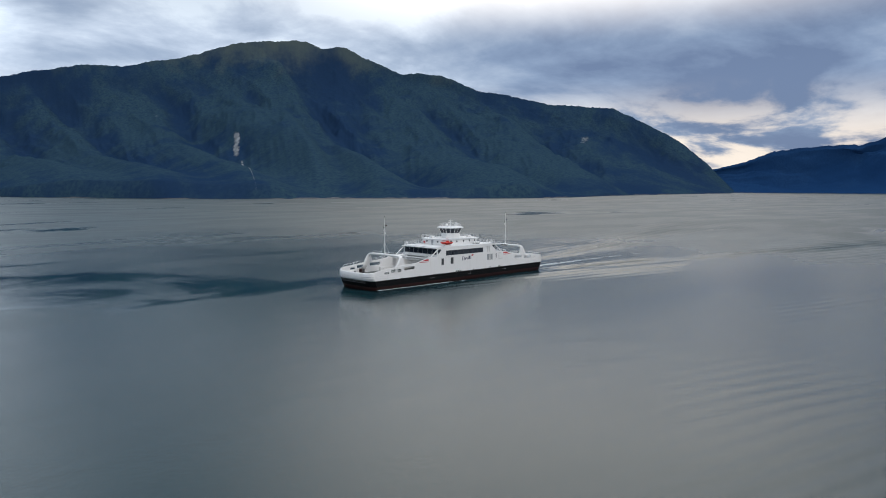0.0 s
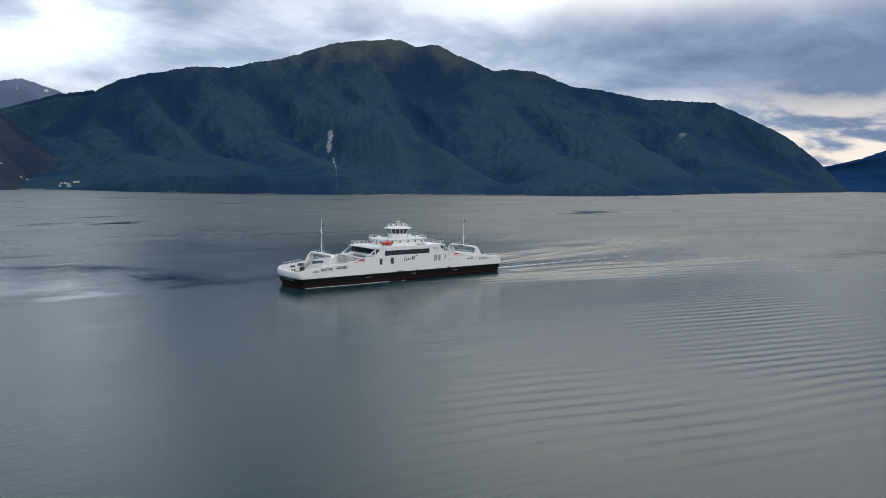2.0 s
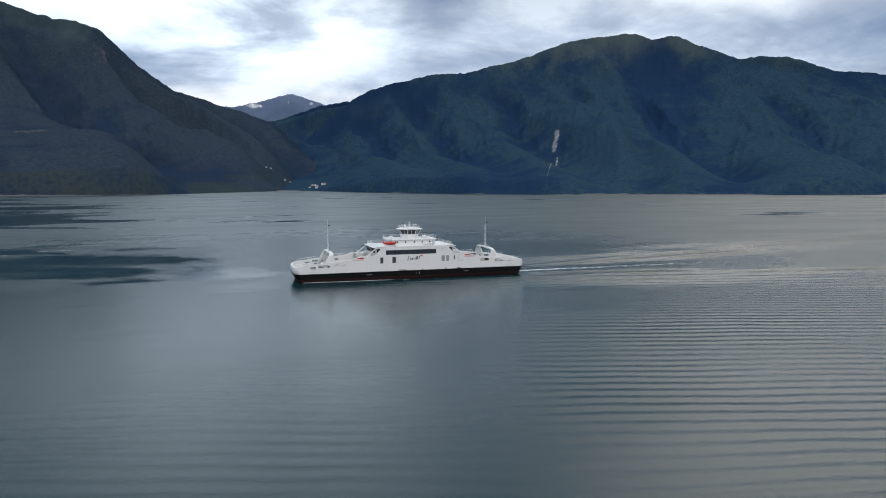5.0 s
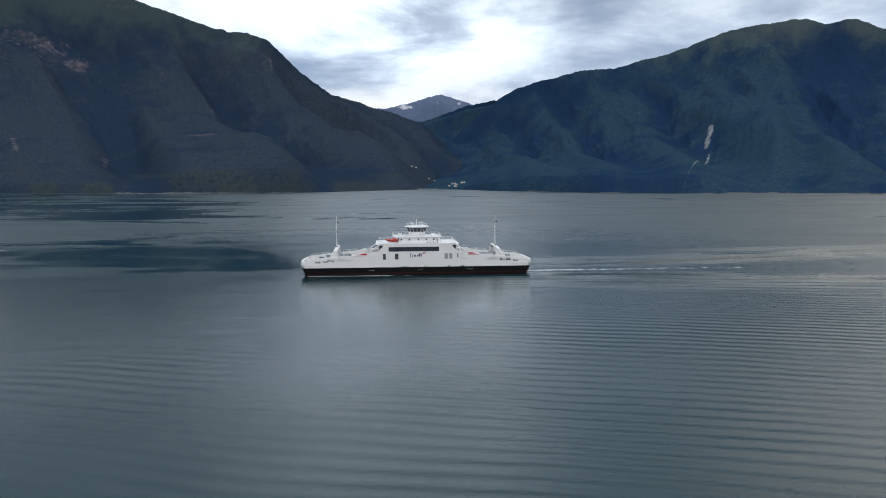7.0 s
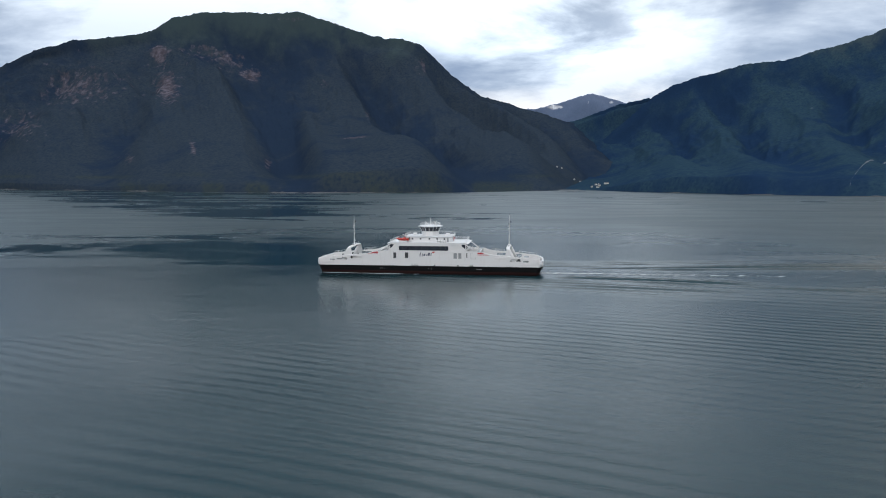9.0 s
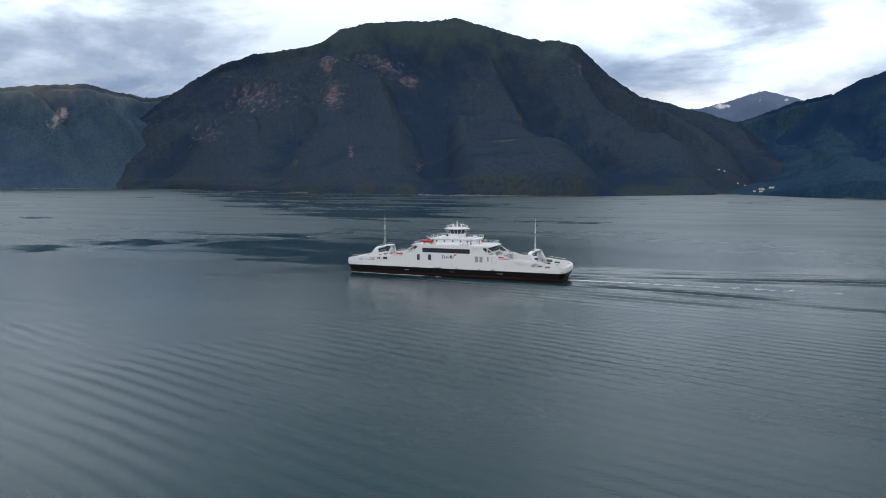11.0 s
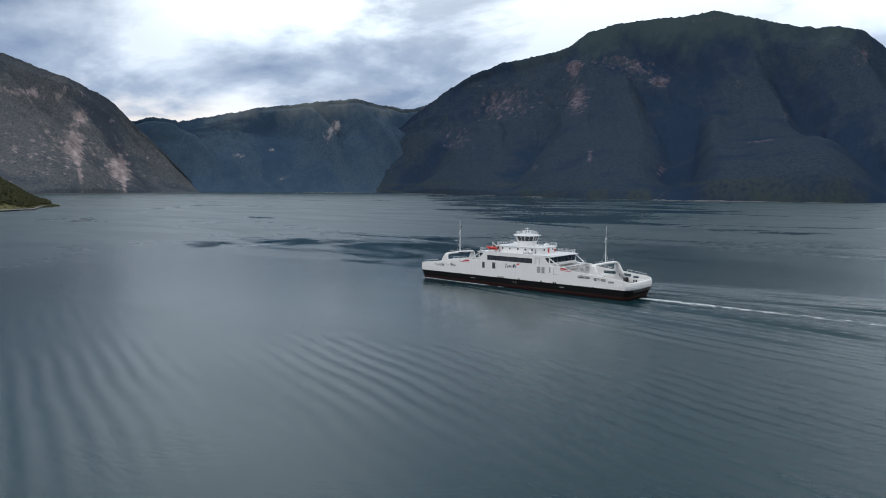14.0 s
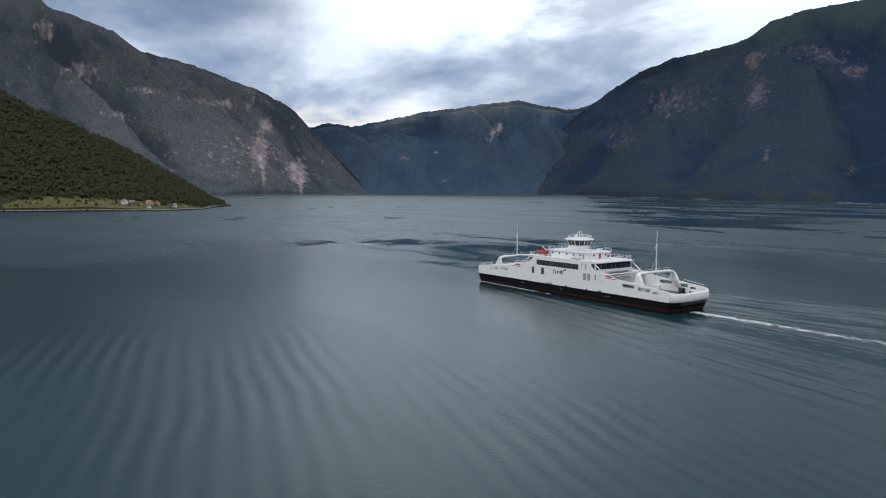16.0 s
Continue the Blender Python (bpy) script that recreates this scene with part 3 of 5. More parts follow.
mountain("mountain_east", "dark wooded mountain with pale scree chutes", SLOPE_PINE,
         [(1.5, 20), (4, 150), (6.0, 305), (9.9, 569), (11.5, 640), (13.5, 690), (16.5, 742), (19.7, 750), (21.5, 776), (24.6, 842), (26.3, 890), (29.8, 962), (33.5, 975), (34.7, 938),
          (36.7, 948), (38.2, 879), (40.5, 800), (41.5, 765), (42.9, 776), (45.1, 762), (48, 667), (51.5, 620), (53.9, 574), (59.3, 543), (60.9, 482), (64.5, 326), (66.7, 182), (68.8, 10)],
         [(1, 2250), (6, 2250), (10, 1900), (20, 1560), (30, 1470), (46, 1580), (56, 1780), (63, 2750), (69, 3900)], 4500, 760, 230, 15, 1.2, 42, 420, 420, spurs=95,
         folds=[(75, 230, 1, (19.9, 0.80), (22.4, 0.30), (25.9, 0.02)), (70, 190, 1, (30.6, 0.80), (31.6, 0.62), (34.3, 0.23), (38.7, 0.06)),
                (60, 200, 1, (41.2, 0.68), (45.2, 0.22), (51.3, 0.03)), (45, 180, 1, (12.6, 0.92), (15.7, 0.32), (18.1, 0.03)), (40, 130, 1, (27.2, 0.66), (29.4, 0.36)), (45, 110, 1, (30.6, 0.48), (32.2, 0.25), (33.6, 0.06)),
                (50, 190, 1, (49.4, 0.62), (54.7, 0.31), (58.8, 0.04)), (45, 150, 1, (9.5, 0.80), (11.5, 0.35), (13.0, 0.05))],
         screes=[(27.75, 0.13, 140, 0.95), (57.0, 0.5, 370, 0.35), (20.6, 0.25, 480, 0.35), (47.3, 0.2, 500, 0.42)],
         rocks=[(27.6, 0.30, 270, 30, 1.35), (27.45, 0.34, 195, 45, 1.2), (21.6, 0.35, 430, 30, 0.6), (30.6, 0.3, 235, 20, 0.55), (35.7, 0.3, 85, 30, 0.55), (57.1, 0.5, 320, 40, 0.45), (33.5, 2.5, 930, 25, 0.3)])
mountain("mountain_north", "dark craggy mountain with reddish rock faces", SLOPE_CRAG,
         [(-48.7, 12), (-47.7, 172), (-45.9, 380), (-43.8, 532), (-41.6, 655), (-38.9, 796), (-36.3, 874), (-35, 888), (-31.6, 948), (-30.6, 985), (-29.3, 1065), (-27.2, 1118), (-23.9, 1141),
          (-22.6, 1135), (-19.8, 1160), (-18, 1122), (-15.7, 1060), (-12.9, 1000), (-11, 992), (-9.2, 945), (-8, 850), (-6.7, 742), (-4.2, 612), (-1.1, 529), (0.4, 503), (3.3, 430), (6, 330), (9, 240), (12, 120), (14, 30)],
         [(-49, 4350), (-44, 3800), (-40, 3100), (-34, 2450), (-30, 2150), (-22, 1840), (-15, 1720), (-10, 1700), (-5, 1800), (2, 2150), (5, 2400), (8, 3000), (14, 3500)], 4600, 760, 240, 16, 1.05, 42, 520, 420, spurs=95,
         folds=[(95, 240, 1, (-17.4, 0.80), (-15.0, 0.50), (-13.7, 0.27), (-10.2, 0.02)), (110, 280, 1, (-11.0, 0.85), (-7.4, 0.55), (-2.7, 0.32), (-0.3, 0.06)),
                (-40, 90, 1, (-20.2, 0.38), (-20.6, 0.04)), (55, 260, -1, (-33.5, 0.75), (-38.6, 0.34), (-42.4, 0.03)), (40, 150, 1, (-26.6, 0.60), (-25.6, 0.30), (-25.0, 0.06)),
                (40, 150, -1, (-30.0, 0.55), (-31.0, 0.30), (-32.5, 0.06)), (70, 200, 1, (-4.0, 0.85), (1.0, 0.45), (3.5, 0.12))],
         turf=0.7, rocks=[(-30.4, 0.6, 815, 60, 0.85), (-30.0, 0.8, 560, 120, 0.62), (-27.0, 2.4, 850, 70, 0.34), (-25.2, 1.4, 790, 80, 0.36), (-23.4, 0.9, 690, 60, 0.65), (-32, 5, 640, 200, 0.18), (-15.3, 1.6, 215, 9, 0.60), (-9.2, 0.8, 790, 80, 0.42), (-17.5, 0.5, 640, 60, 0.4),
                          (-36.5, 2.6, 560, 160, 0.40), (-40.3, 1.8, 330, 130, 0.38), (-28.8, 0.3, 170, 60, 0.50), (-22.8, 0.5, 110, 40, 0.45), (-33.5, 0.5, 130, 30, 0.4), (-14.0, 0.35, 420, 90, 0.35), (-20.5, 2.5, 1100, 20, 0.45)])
mountain("mountain_west", "steep grey-brown rock mountain with cliff faces", SLOPE_CLIFF,
         [(-112, 900), (-100, 1150), (-92, 1200), (-87, 1130), (-85.8, 1075), (-85.4, 1036), (-81.1, 942), (-79.6, 848), (-75.5, 780), (-70.8, 653), (-67.9, 548), (-66.1, 392), (-64, 232), (-61.6, 18)],
         [(-112, 2700), (-90, 3000), (-75, 3300), (-66, 3800), (-61, 4150)], 4400, 600, 220, 17, 0.95, 60, 330, 420, spurs=130,
         folds=[(80, 200, 1, (-88.0, 0.92), (-84.3, 0.62), (-81.0, 0.35), (-77.5, 0.06)), (60, 180, 1, (-75.0, 0.80), (-72.0, 0.45), (-69.5, 0.06)), (45, 130, 1, (-69.8, 0.60), (-68.0, 0.28), (-66.2, 0.04)), (50, 160, -1, (-79.0, 0.70), (-77.0, 0.35), (-75.0, 0.05))],
         screes=[(-67.3, 0.45, 190, 0.45), (-70.4, 0.4, 330, 0.30)],
         rocks=[(-85.6, 0.6, 910, 80, 0.45), (-83.5, 1.3, 690, 60, 0.45), (-78.8, 1.4, 600, 25, 0.40), (-73.2, 2.6, 545, 45, 0.30), (-69.9, 0.6, 430, 50, 0.50), (-70.7, 0.7, 250, 90, 0.35), (-67.6, 0.9, 120, 90, 0.40), (-72, 7, 230, 190, 0.15), (-81, 1.5, 430, 40, 0.30)])


def shore_rocks(name, seed, label):
    """Bare wave-washed rocks along the foot of a slope, broken by stretches of wood."""
    az, R, _ = LAND[name]
    a = np.linspace(az[0], az[-1], 1600)
    r0 = np.interp(a, az, R[:, 0])
    arc = np.radians(a) * r0
    high = 3.0 * smooth(fractal(arc / 130, a * 0, seed, 4), 0.46, 0.62) * (0.5 + fractal(arc / 14, a * 0, seed + 5, 2)) - 1.5
    rows_ = []
    for out, up in ((-4, -2.5), (0, 0.55), (4, 1.0), (16, 0.7), (30, -0.5)):
        r = r0 + out
        z = high * up if up > 0 else np.full_like(a, up * 4)
        rows_.append(np.stack([r * np.sin(np.radians(a)), r * np.cos(np.radians(a)), z], -1))
    ob = grid_mesh("shore_rocks", np.stack(rows_, 1), 1600, len(rows_), SHORE, smooth=False)
    return tagged(ob, label, "rocks", kind="stuff")


shore_rocks("mountain_east", 101, "pale wave-washed rocks along the eastern shore")
shore_rocks("mountain_north", 102, "pale wave-washed rocks along the northern shore")
shore_rocks("mountain_west", 103, "pale wave-washed rocks below the western cliffs")
shore_rocks("backdrop_fjord_end", 104, "pale shore rocks at the fjord's far end")

# ---- the ferry: double-ended, heading along -x, waterline at z = -1.1 ----
def box(bm, x0, x1, y0, y1, z0, z1, bevel=0.0):
    m = Matrix.Translation(((x0 + x1) / 2, (y0 + y1) / 2, (z0 + z1) / 2)) @ Matrix.Diagonal((abs(x1 - x0), abs(y1 - y0), abs(z1 - z0), 1))
    r = bmesh.ops.create_cube(bm, size=1, matrix=m)
    if bevel:
        es = {e for v in r["verts"] for e in v.link_edges}
        bmesh.ops.bevel(bm, geom=list(es), offset=bevel, segments=2, affect="EDGES", profile=0.6)
    return bm


def tube(bm, p, q, r, n=6, r2=None):
    p, q = Vector(p), Vector(q)
    d = q - p
    m = Matrix.Translation((p + q) / 2) @ d.to_track_quat("Z", "Y").to_matrix().to_4x4()
    bmesh.ops.create_cone(bm, cap_ends=True, segments=n, radius1=r, radius2=r if r2 is None else r2, depth=d.length, matrix=m)
    return bm


def plate(bm, outer, y, dy, holes=()):
    """A plate of outline (x, z) with holes, standing at y and dy thick."""
    edges = []
    for loop in (outer, *holes):
        vs = [bm.verts.new((x, y, z)) for x, z in loop]
        edges += [bm.edges.new((vs[i], vs[(i + 1) % len(vs)])) for i in range(len(vs))]
    r = bmesh.ops.triangle_fill(bm, use_beauty=True, use_dissolve=False, edges=edges)
    faces = [g for g in r["geom"] if isinstance(g, bmesh.types.BMFace)]
    e = bmesh.ops.extrude_face_region(bm, geom=faces)
    bmesh.ops.translate(bm, vec=(0, dy, 0), verts=[g for g in e["geom"] if isinstance(g, bmesh.types.BMVert)])
    return bm


def loft(bm, rings, cap0=True, cap1=True):
    rows_ = [[bm.verts.new(p) for p in ring] for ring in rings]
    n = len(rows_[0])
    for a, b in zip(rows_, rows_[1:]):
        for i in range(n):
            bm.faces.new((a[i], a[(i + 1) % n], b[(i + 1) % n], b[i]))
    if cap0:
        bm.faces.new(rows_[0][::-1])
    if cap1:
        bm.faces.new(rows_[-1])
    return bm


def sweep(bm, path, w, t, across=Vector((1, 0, 0))):
    """A bar of section w (along across) by t along a path."""
    rings = []
    for i, p in enumerate(path):
        d = (Vector(path[min(i + 1, len(path) - 1)]) - Vector(path[max(i - 1, 0)])).normalized()
        n = across.cross(d).normalized()
        a = across
        ring = []
        for u, v in ((-1, -0.6), (-0.75, -1), (0.75, -1), (1, -0.6), (1, 0.6), (0.75, 1), (-0.75, 1), (-1, 0.6)):
            ring.append(Vector(p) + a * (u * w / 2) + n * (v * t / 2))
        rings.append(ring)
    return loft(bm, rings)


def rounded(x0, x1, z0, z1, r, n=4):
    pts = []
    for cx, cz, a0 in ((x1 - r, z1 - r, 0), (x0 + r, z1 - r, 90), (x0 + r, z0 + r, 180), (x1 - r, z0 + r, 270)):
        for k in range(n + 1):
            a = radians(a0 + 90 * k / n)
            pts.append((cx + r * math.cos(a), cz + r * math.sin(a)))
    return pts


def hull_ring(xe, yb, z, bulge, n=12):
    """Plan outline of the hull: straight sides, gently bulging ends with rounded corners."""
    pts = []
    for sx in (1, -1):
        for k in range(n + 1):
            v = -1 + 2 * k / n
            yy = v * sx * yb
            xx = xe - bulge + bulge * (1 - abs(v) ** 4) ** 0.6
            pts.append((sx * xx, yy, z))
    return pts


def rail_run(name, pts, parent, height=1.05, step=1.6, bars=(0.35, 0.7, 1.05), r=0.035):
    """Railing along a line: posts and bars in one mesh, since they are welded."""
    bm = bmesh.new()
    for a, b in zip(pts, pts[1:]):
        a, b = Vector(a), Vector(b)
        n = max(1, round((b - a).length / step))
        for i in range(n + 1):
            p = a.lerp(b, i / n)
            tube(bm, p, p + Vector((0, 0, height)), r, 5)
        for h in bars:
            tube(bm, a + Vector((0, 0, h)), b + Vector((0, 0, h)), r * 0.9, 5)
    return part(name, bm, WHITE, parent)


BEAM = 8.4
ferry = tagged(new("ferry"), "white and black double-ended car ferry with red stripes under way", "ferry")

# hull
bm = bmesh.new()
loft(bm, [hull_ring(37, 7.0, -3.2, 2.0), hull_ring(40.6, 8.2, -1.5, 1.6), hull_ring(41.2, BEAM - 0.06, 0.12, 1.5)])
part("lower_hull", bm, HULL_RED, ferry, "dull red underwater hull paint", True)
bm = bmesh.new()
loft(bm, [hull_ring(41.2, BEAM - 0.05, 0.08, 1.5), hull_ring(41.6, BEAM, 0.9, 1.5), hull_ring(41.9, BEAM, 1.95, 1.5)])
part("upper_hull", bm, BLACK, ferry, "black hull band with worn paint")
bm = bmesh.new()
for sy in (-1, 1):
    tube(bm, (-40.2, sy * (BEAM + 0.04), 1.86), (40.2, sy * (BEAM + 0.04), 1.86), 0.11, 8)
    tube(bm, (-39.0, sy * (BEAM + 0.02), 1.15), (39.0, sy * (BEAM + 0.02), 1.15), 0.06, 6)
part("rubbing_strake", bm, BLACK, ferry)
bm = bmesh.new()
loft(bm, [hull_ring(41.5, BEAM - 0.2, 2.2, 1.5), hull_ring(41.5, BEAM - 0.2, 2.5, 1.5)])
part("vehicle_deck", bm, DECKP, ferry, "dark grey vehicle deck")
# lane lines on the deck
for y in (-3.6, 0.0, 3.6):
    for sx in (-1, 1):
        part("lane_line", box(bmesh.new(), sx * 17, sx * 38.5, y - 0.07, y + 0.07, 2.5, 2.506), WHITE_ROOF, ferry)

# side walls, with mooring ports, the saloon window band and stair openings
half = [(40.4, 4.55), (38.6, 4.85), (36.4, 5.0), (33.0, 5.45), (24.2, 6.15), (22.4, 6.35), (19.4, 7.3), (15.0, 7.45), (14.5, 7.62), (11.7, 10.3)]
top = [(-x, z) for x, z in half] + [(x, z) for x, z in reversed(half)]
ports = []
for sx in (-1, 1):
    for x0, x1, z0, z1 in ((34.8, 36.9, 3.65, 4.4), (30.0, 34.2, 3.95, 5.0), (24.5, 28.9, 4.35, 5.4)):
        a, b = sorted((sx * x0, sx * x1))
        ports.append(rounded(a, b, z0, z1, 0.33))
band = [(-10.6, 7.62), (7.75, 7.62), (7.75, 9.26), (-10.6, 9.26)]
stair_holes = [rounded(8.75, 10.15, 7.35, 9.65, 0.12, 2), rounded(10.4, 11.15, 7.5, 9.5, 0.1, 2)]
for sy in (-1, 1):
    bm = plate(bmesh.new(), [(-40.4, 1.95), (40.4, 1.95)] + top[::-1], sy * BEAM, -sy * 0.22, ports + [band] + stair_holes)
    wall = part("side_wall", bm, WHITE, ferry)
    # capping rail along the sloping bulwark tops
    for sx in (-1, 1):
        bm = bmesh.new()
        for (xa, za), (xb, zb) in zip(half[:6], half[1:7]):
            tube(bm, (sx * xa, sy * (BEAM - 0.11), za), (sx * xb, sy * (BEAM - 0.11), zb), 0.14, 8)
        part("capping_rail", bm, WHITE, wall)
        # port rims
    for loop in ports:
        bm = bmesh.new()
        for a, b in zip(loop, loop[1:] + loop[:1]):
            tube(bm, (a[0], sy * (BEAM + 0.01), a[1]), (b[0], sy * (BEAM + 0.01), b[1]), 0.06, 5)
        part("port_rim", bm, WHITE, wall)
    # window panes of the saloon, between mullions
    xs_ = [-10.6, -9.2, -7.9, -6.7, -4.4, -2.1, 0.2, 2.5, 4.8, 6.6, 7.75]
    for a, b in zip(xs_, xs_[1:]):
        part("pane", box(bmesh.new(), a + 0.04, b - 0.04, sy * (BEAM - 0.20), sy * (BEAM - 0.13), 7.64, 9.24), GLASS, wall)
    for a in xs_[1:-1]:
        part("mullion", box(bmesh.new(), a - 0.05, a + 0.05, sy * (BEAM - 0.21), sy * (BEAM - 0.07), 7.62, 9.26), DARK, wall)
    # doors and shutters
    for x0, x1, z0, z1, mat, lab in ((-12.55, -11.65, 4.75, 6.75, DARK, "dark steel side door"), (-8.25, -7.15, 4.8, 6.8, DARK, "dark steel side door"),
                                     (9.75, 10.85, 4.8, 6.75, GREY, "grey louvred side door"), (11.5, 12.45, 4.8, 6.75, GREY, "grey louvred side door")):
        d = part("side_door", box(bmesh.new(), x0, x1, sy * (BEAM - 0.02), sy * (BEAM + 0.03), z0, z1, 0.01), mat, wall, lab)
        bm = bmesh.new()
        for k in range(7):
            zz = z0 + 0.2 + k * 0.24
            box(bm, x0 + 0.12, x1 - 0.12, sy * (BEAM + 0.03), sy * (BEAM + 0.05), zz, zz + 0.05)
        box(bm, x0 - 0.07, x0, sy * (BEAM - 0.02), sy * (BEAM + 0.06), z0 - 0.07, z1 + 0.07)
        box(bm, x1, x1 + 0.07, sy * (BEAM - 0.02), sy * (BEAM + 0.06), z0 - 0.07, z1 + 0.07)
        box(bm, x0, x1, sy * (BEAM - 0.02), sy * (BEAM + 0.06), z1, z1 + 0.07)
        part("louvre", bm, mat, wall)
    # hatch outline near the after stair
    bm = bmesh.new()
    for x0, x1, z0, z1 in ((15.9, 17.7, 4.75, 4.82), (15.9, 15.98, 4.82, 6.9), (17.62, 17.7, 4.82, 5.3), (15.98, 17.0, 6.83, 6.9)):
        box(bm, x0, x1, sy * BEAM, sy * (BEAM + 0.05), z0, z1)
    part("hatch_frame", bm, GREY, wall)
    part("slot", box(bmesh.new(), 14.35, 14.7, sy * (BEAM - 0.02), sy * (BEAM + 0.02), 5.2, 6.9), DARK, wall, "narrow dark slot window")
    # scuppers on the white band just above the black
    for x in (-5.6, -4.6, -3.7, 2.7, 11.3, 15.9, 16.6, -15.8, -14.6, -13.4, -12.2, 22.5, -22.5, 30.0, -30.0):
        w = 0.45 if -6 < x < 17 else 0.3
        part("scupper", box(bmesh.new(), x - w / 2, x + w / 2, sy * (BEAM - 0.02), sy * (BEAM + 0.09), 1.9, 2.4 if w > 0.4 else 2.12, 0.02), BLACK, wall)
    # red flashes under the bulwark step, with a thin line below
    for sx in (-1, 1):
        o = [(sx * 21.4, 6.55), (sx * 18.4, 6.55), (sx * 18.4, 7.05), (sx * 19.8, 7.05)]
        part("red_flash", plate(bmesh.new(), o, sy * (BEAM + 0.002), sy * 0.02), RED, wall)
        o = [(sx * 22.6, 6.14), (sx * 18.4, 6.14), (sx * 18.4, 6.3), (sx * 22.2, 6.3)]
        part("red_line", plate(bmesh.new(), o, sy * (BEAM + 0.002), sy * 0.02), RED, wall)
    # company mark as plain shapes: slanted navy bars and a red flag shape
    xs2 = [-2.75, -1.95, -1.15, -0.25, 0.5, 1.3]
    for k, x in enumerate(xs2):
        z0, z1 = ((5.5, 6.85), (5.45, 6.5), (5.7, 6.4), (5.7, 6.42), (5.7, 6.85), (5.7, 6.85))[k]
        w = (0.30, 0.26, 0.66, 0.30, 0.66, 0.28)[k]
        o = [(x - w / 2, z0), (x + w / 2, z0), (x + w / 2 + 0.2, z1), (x - w / 2 + 0.2, z1)]
        part("mark_bar", plate(bmesh.new(), o, sy * (BEAM + 0.002), sy * 0.02), NAVY, wall)
        if k == 0:
            part("mark_bar", plate(bmesh.new(), [(x + 0.1, z1 - 0.15), (x + 0.65, z1 - 0.15), (x + 0.68, z1), (x + 0.13, z1)], sy * (BEAM + 0.024), sy * 0.01), NAVY, wall)
    part("mark_flag", plate(bmesh.new(), [(1.75, 6.7), (2.6, 6.85), (2.75, 7.3), (1.85, 7.22)], sy * (BEAM + 0.002), sy * 0.02), RED, wall)
    # draught marks
    for x in (-17.6, -16.9, -16.2, 18.1, 18.8, 19.5, 0.3):
        part("draught_mark", box(bmesh.new(), x, x + 0.38, sy * (BEAM - 0.02), sy * (BEAM + 0.012), 0.88, 1.02), WHITE_ROOF, wall)
    part("draught_mark", box(bmesh.new(), 1.4, 1.52, sy * (BEAM - 0.02), sy * (BEAM + 0.012), 0.6, 1.35), WHITE_ROOF, wall)
    # fender ribs on the end shoulders
    for sx in (-1, 1):
        for z, x0 in ((2.75, 33.0), (3.25, 35.5)):
            part("fender_rib", box(bmesh.new(), *sorted((sx * x0, sx * 40.4)), *sorted((sy * (BEAM - 0.02), sy * (BEAM + 0.1))), z, z + 0.14, 0.03), WHITE, wall)

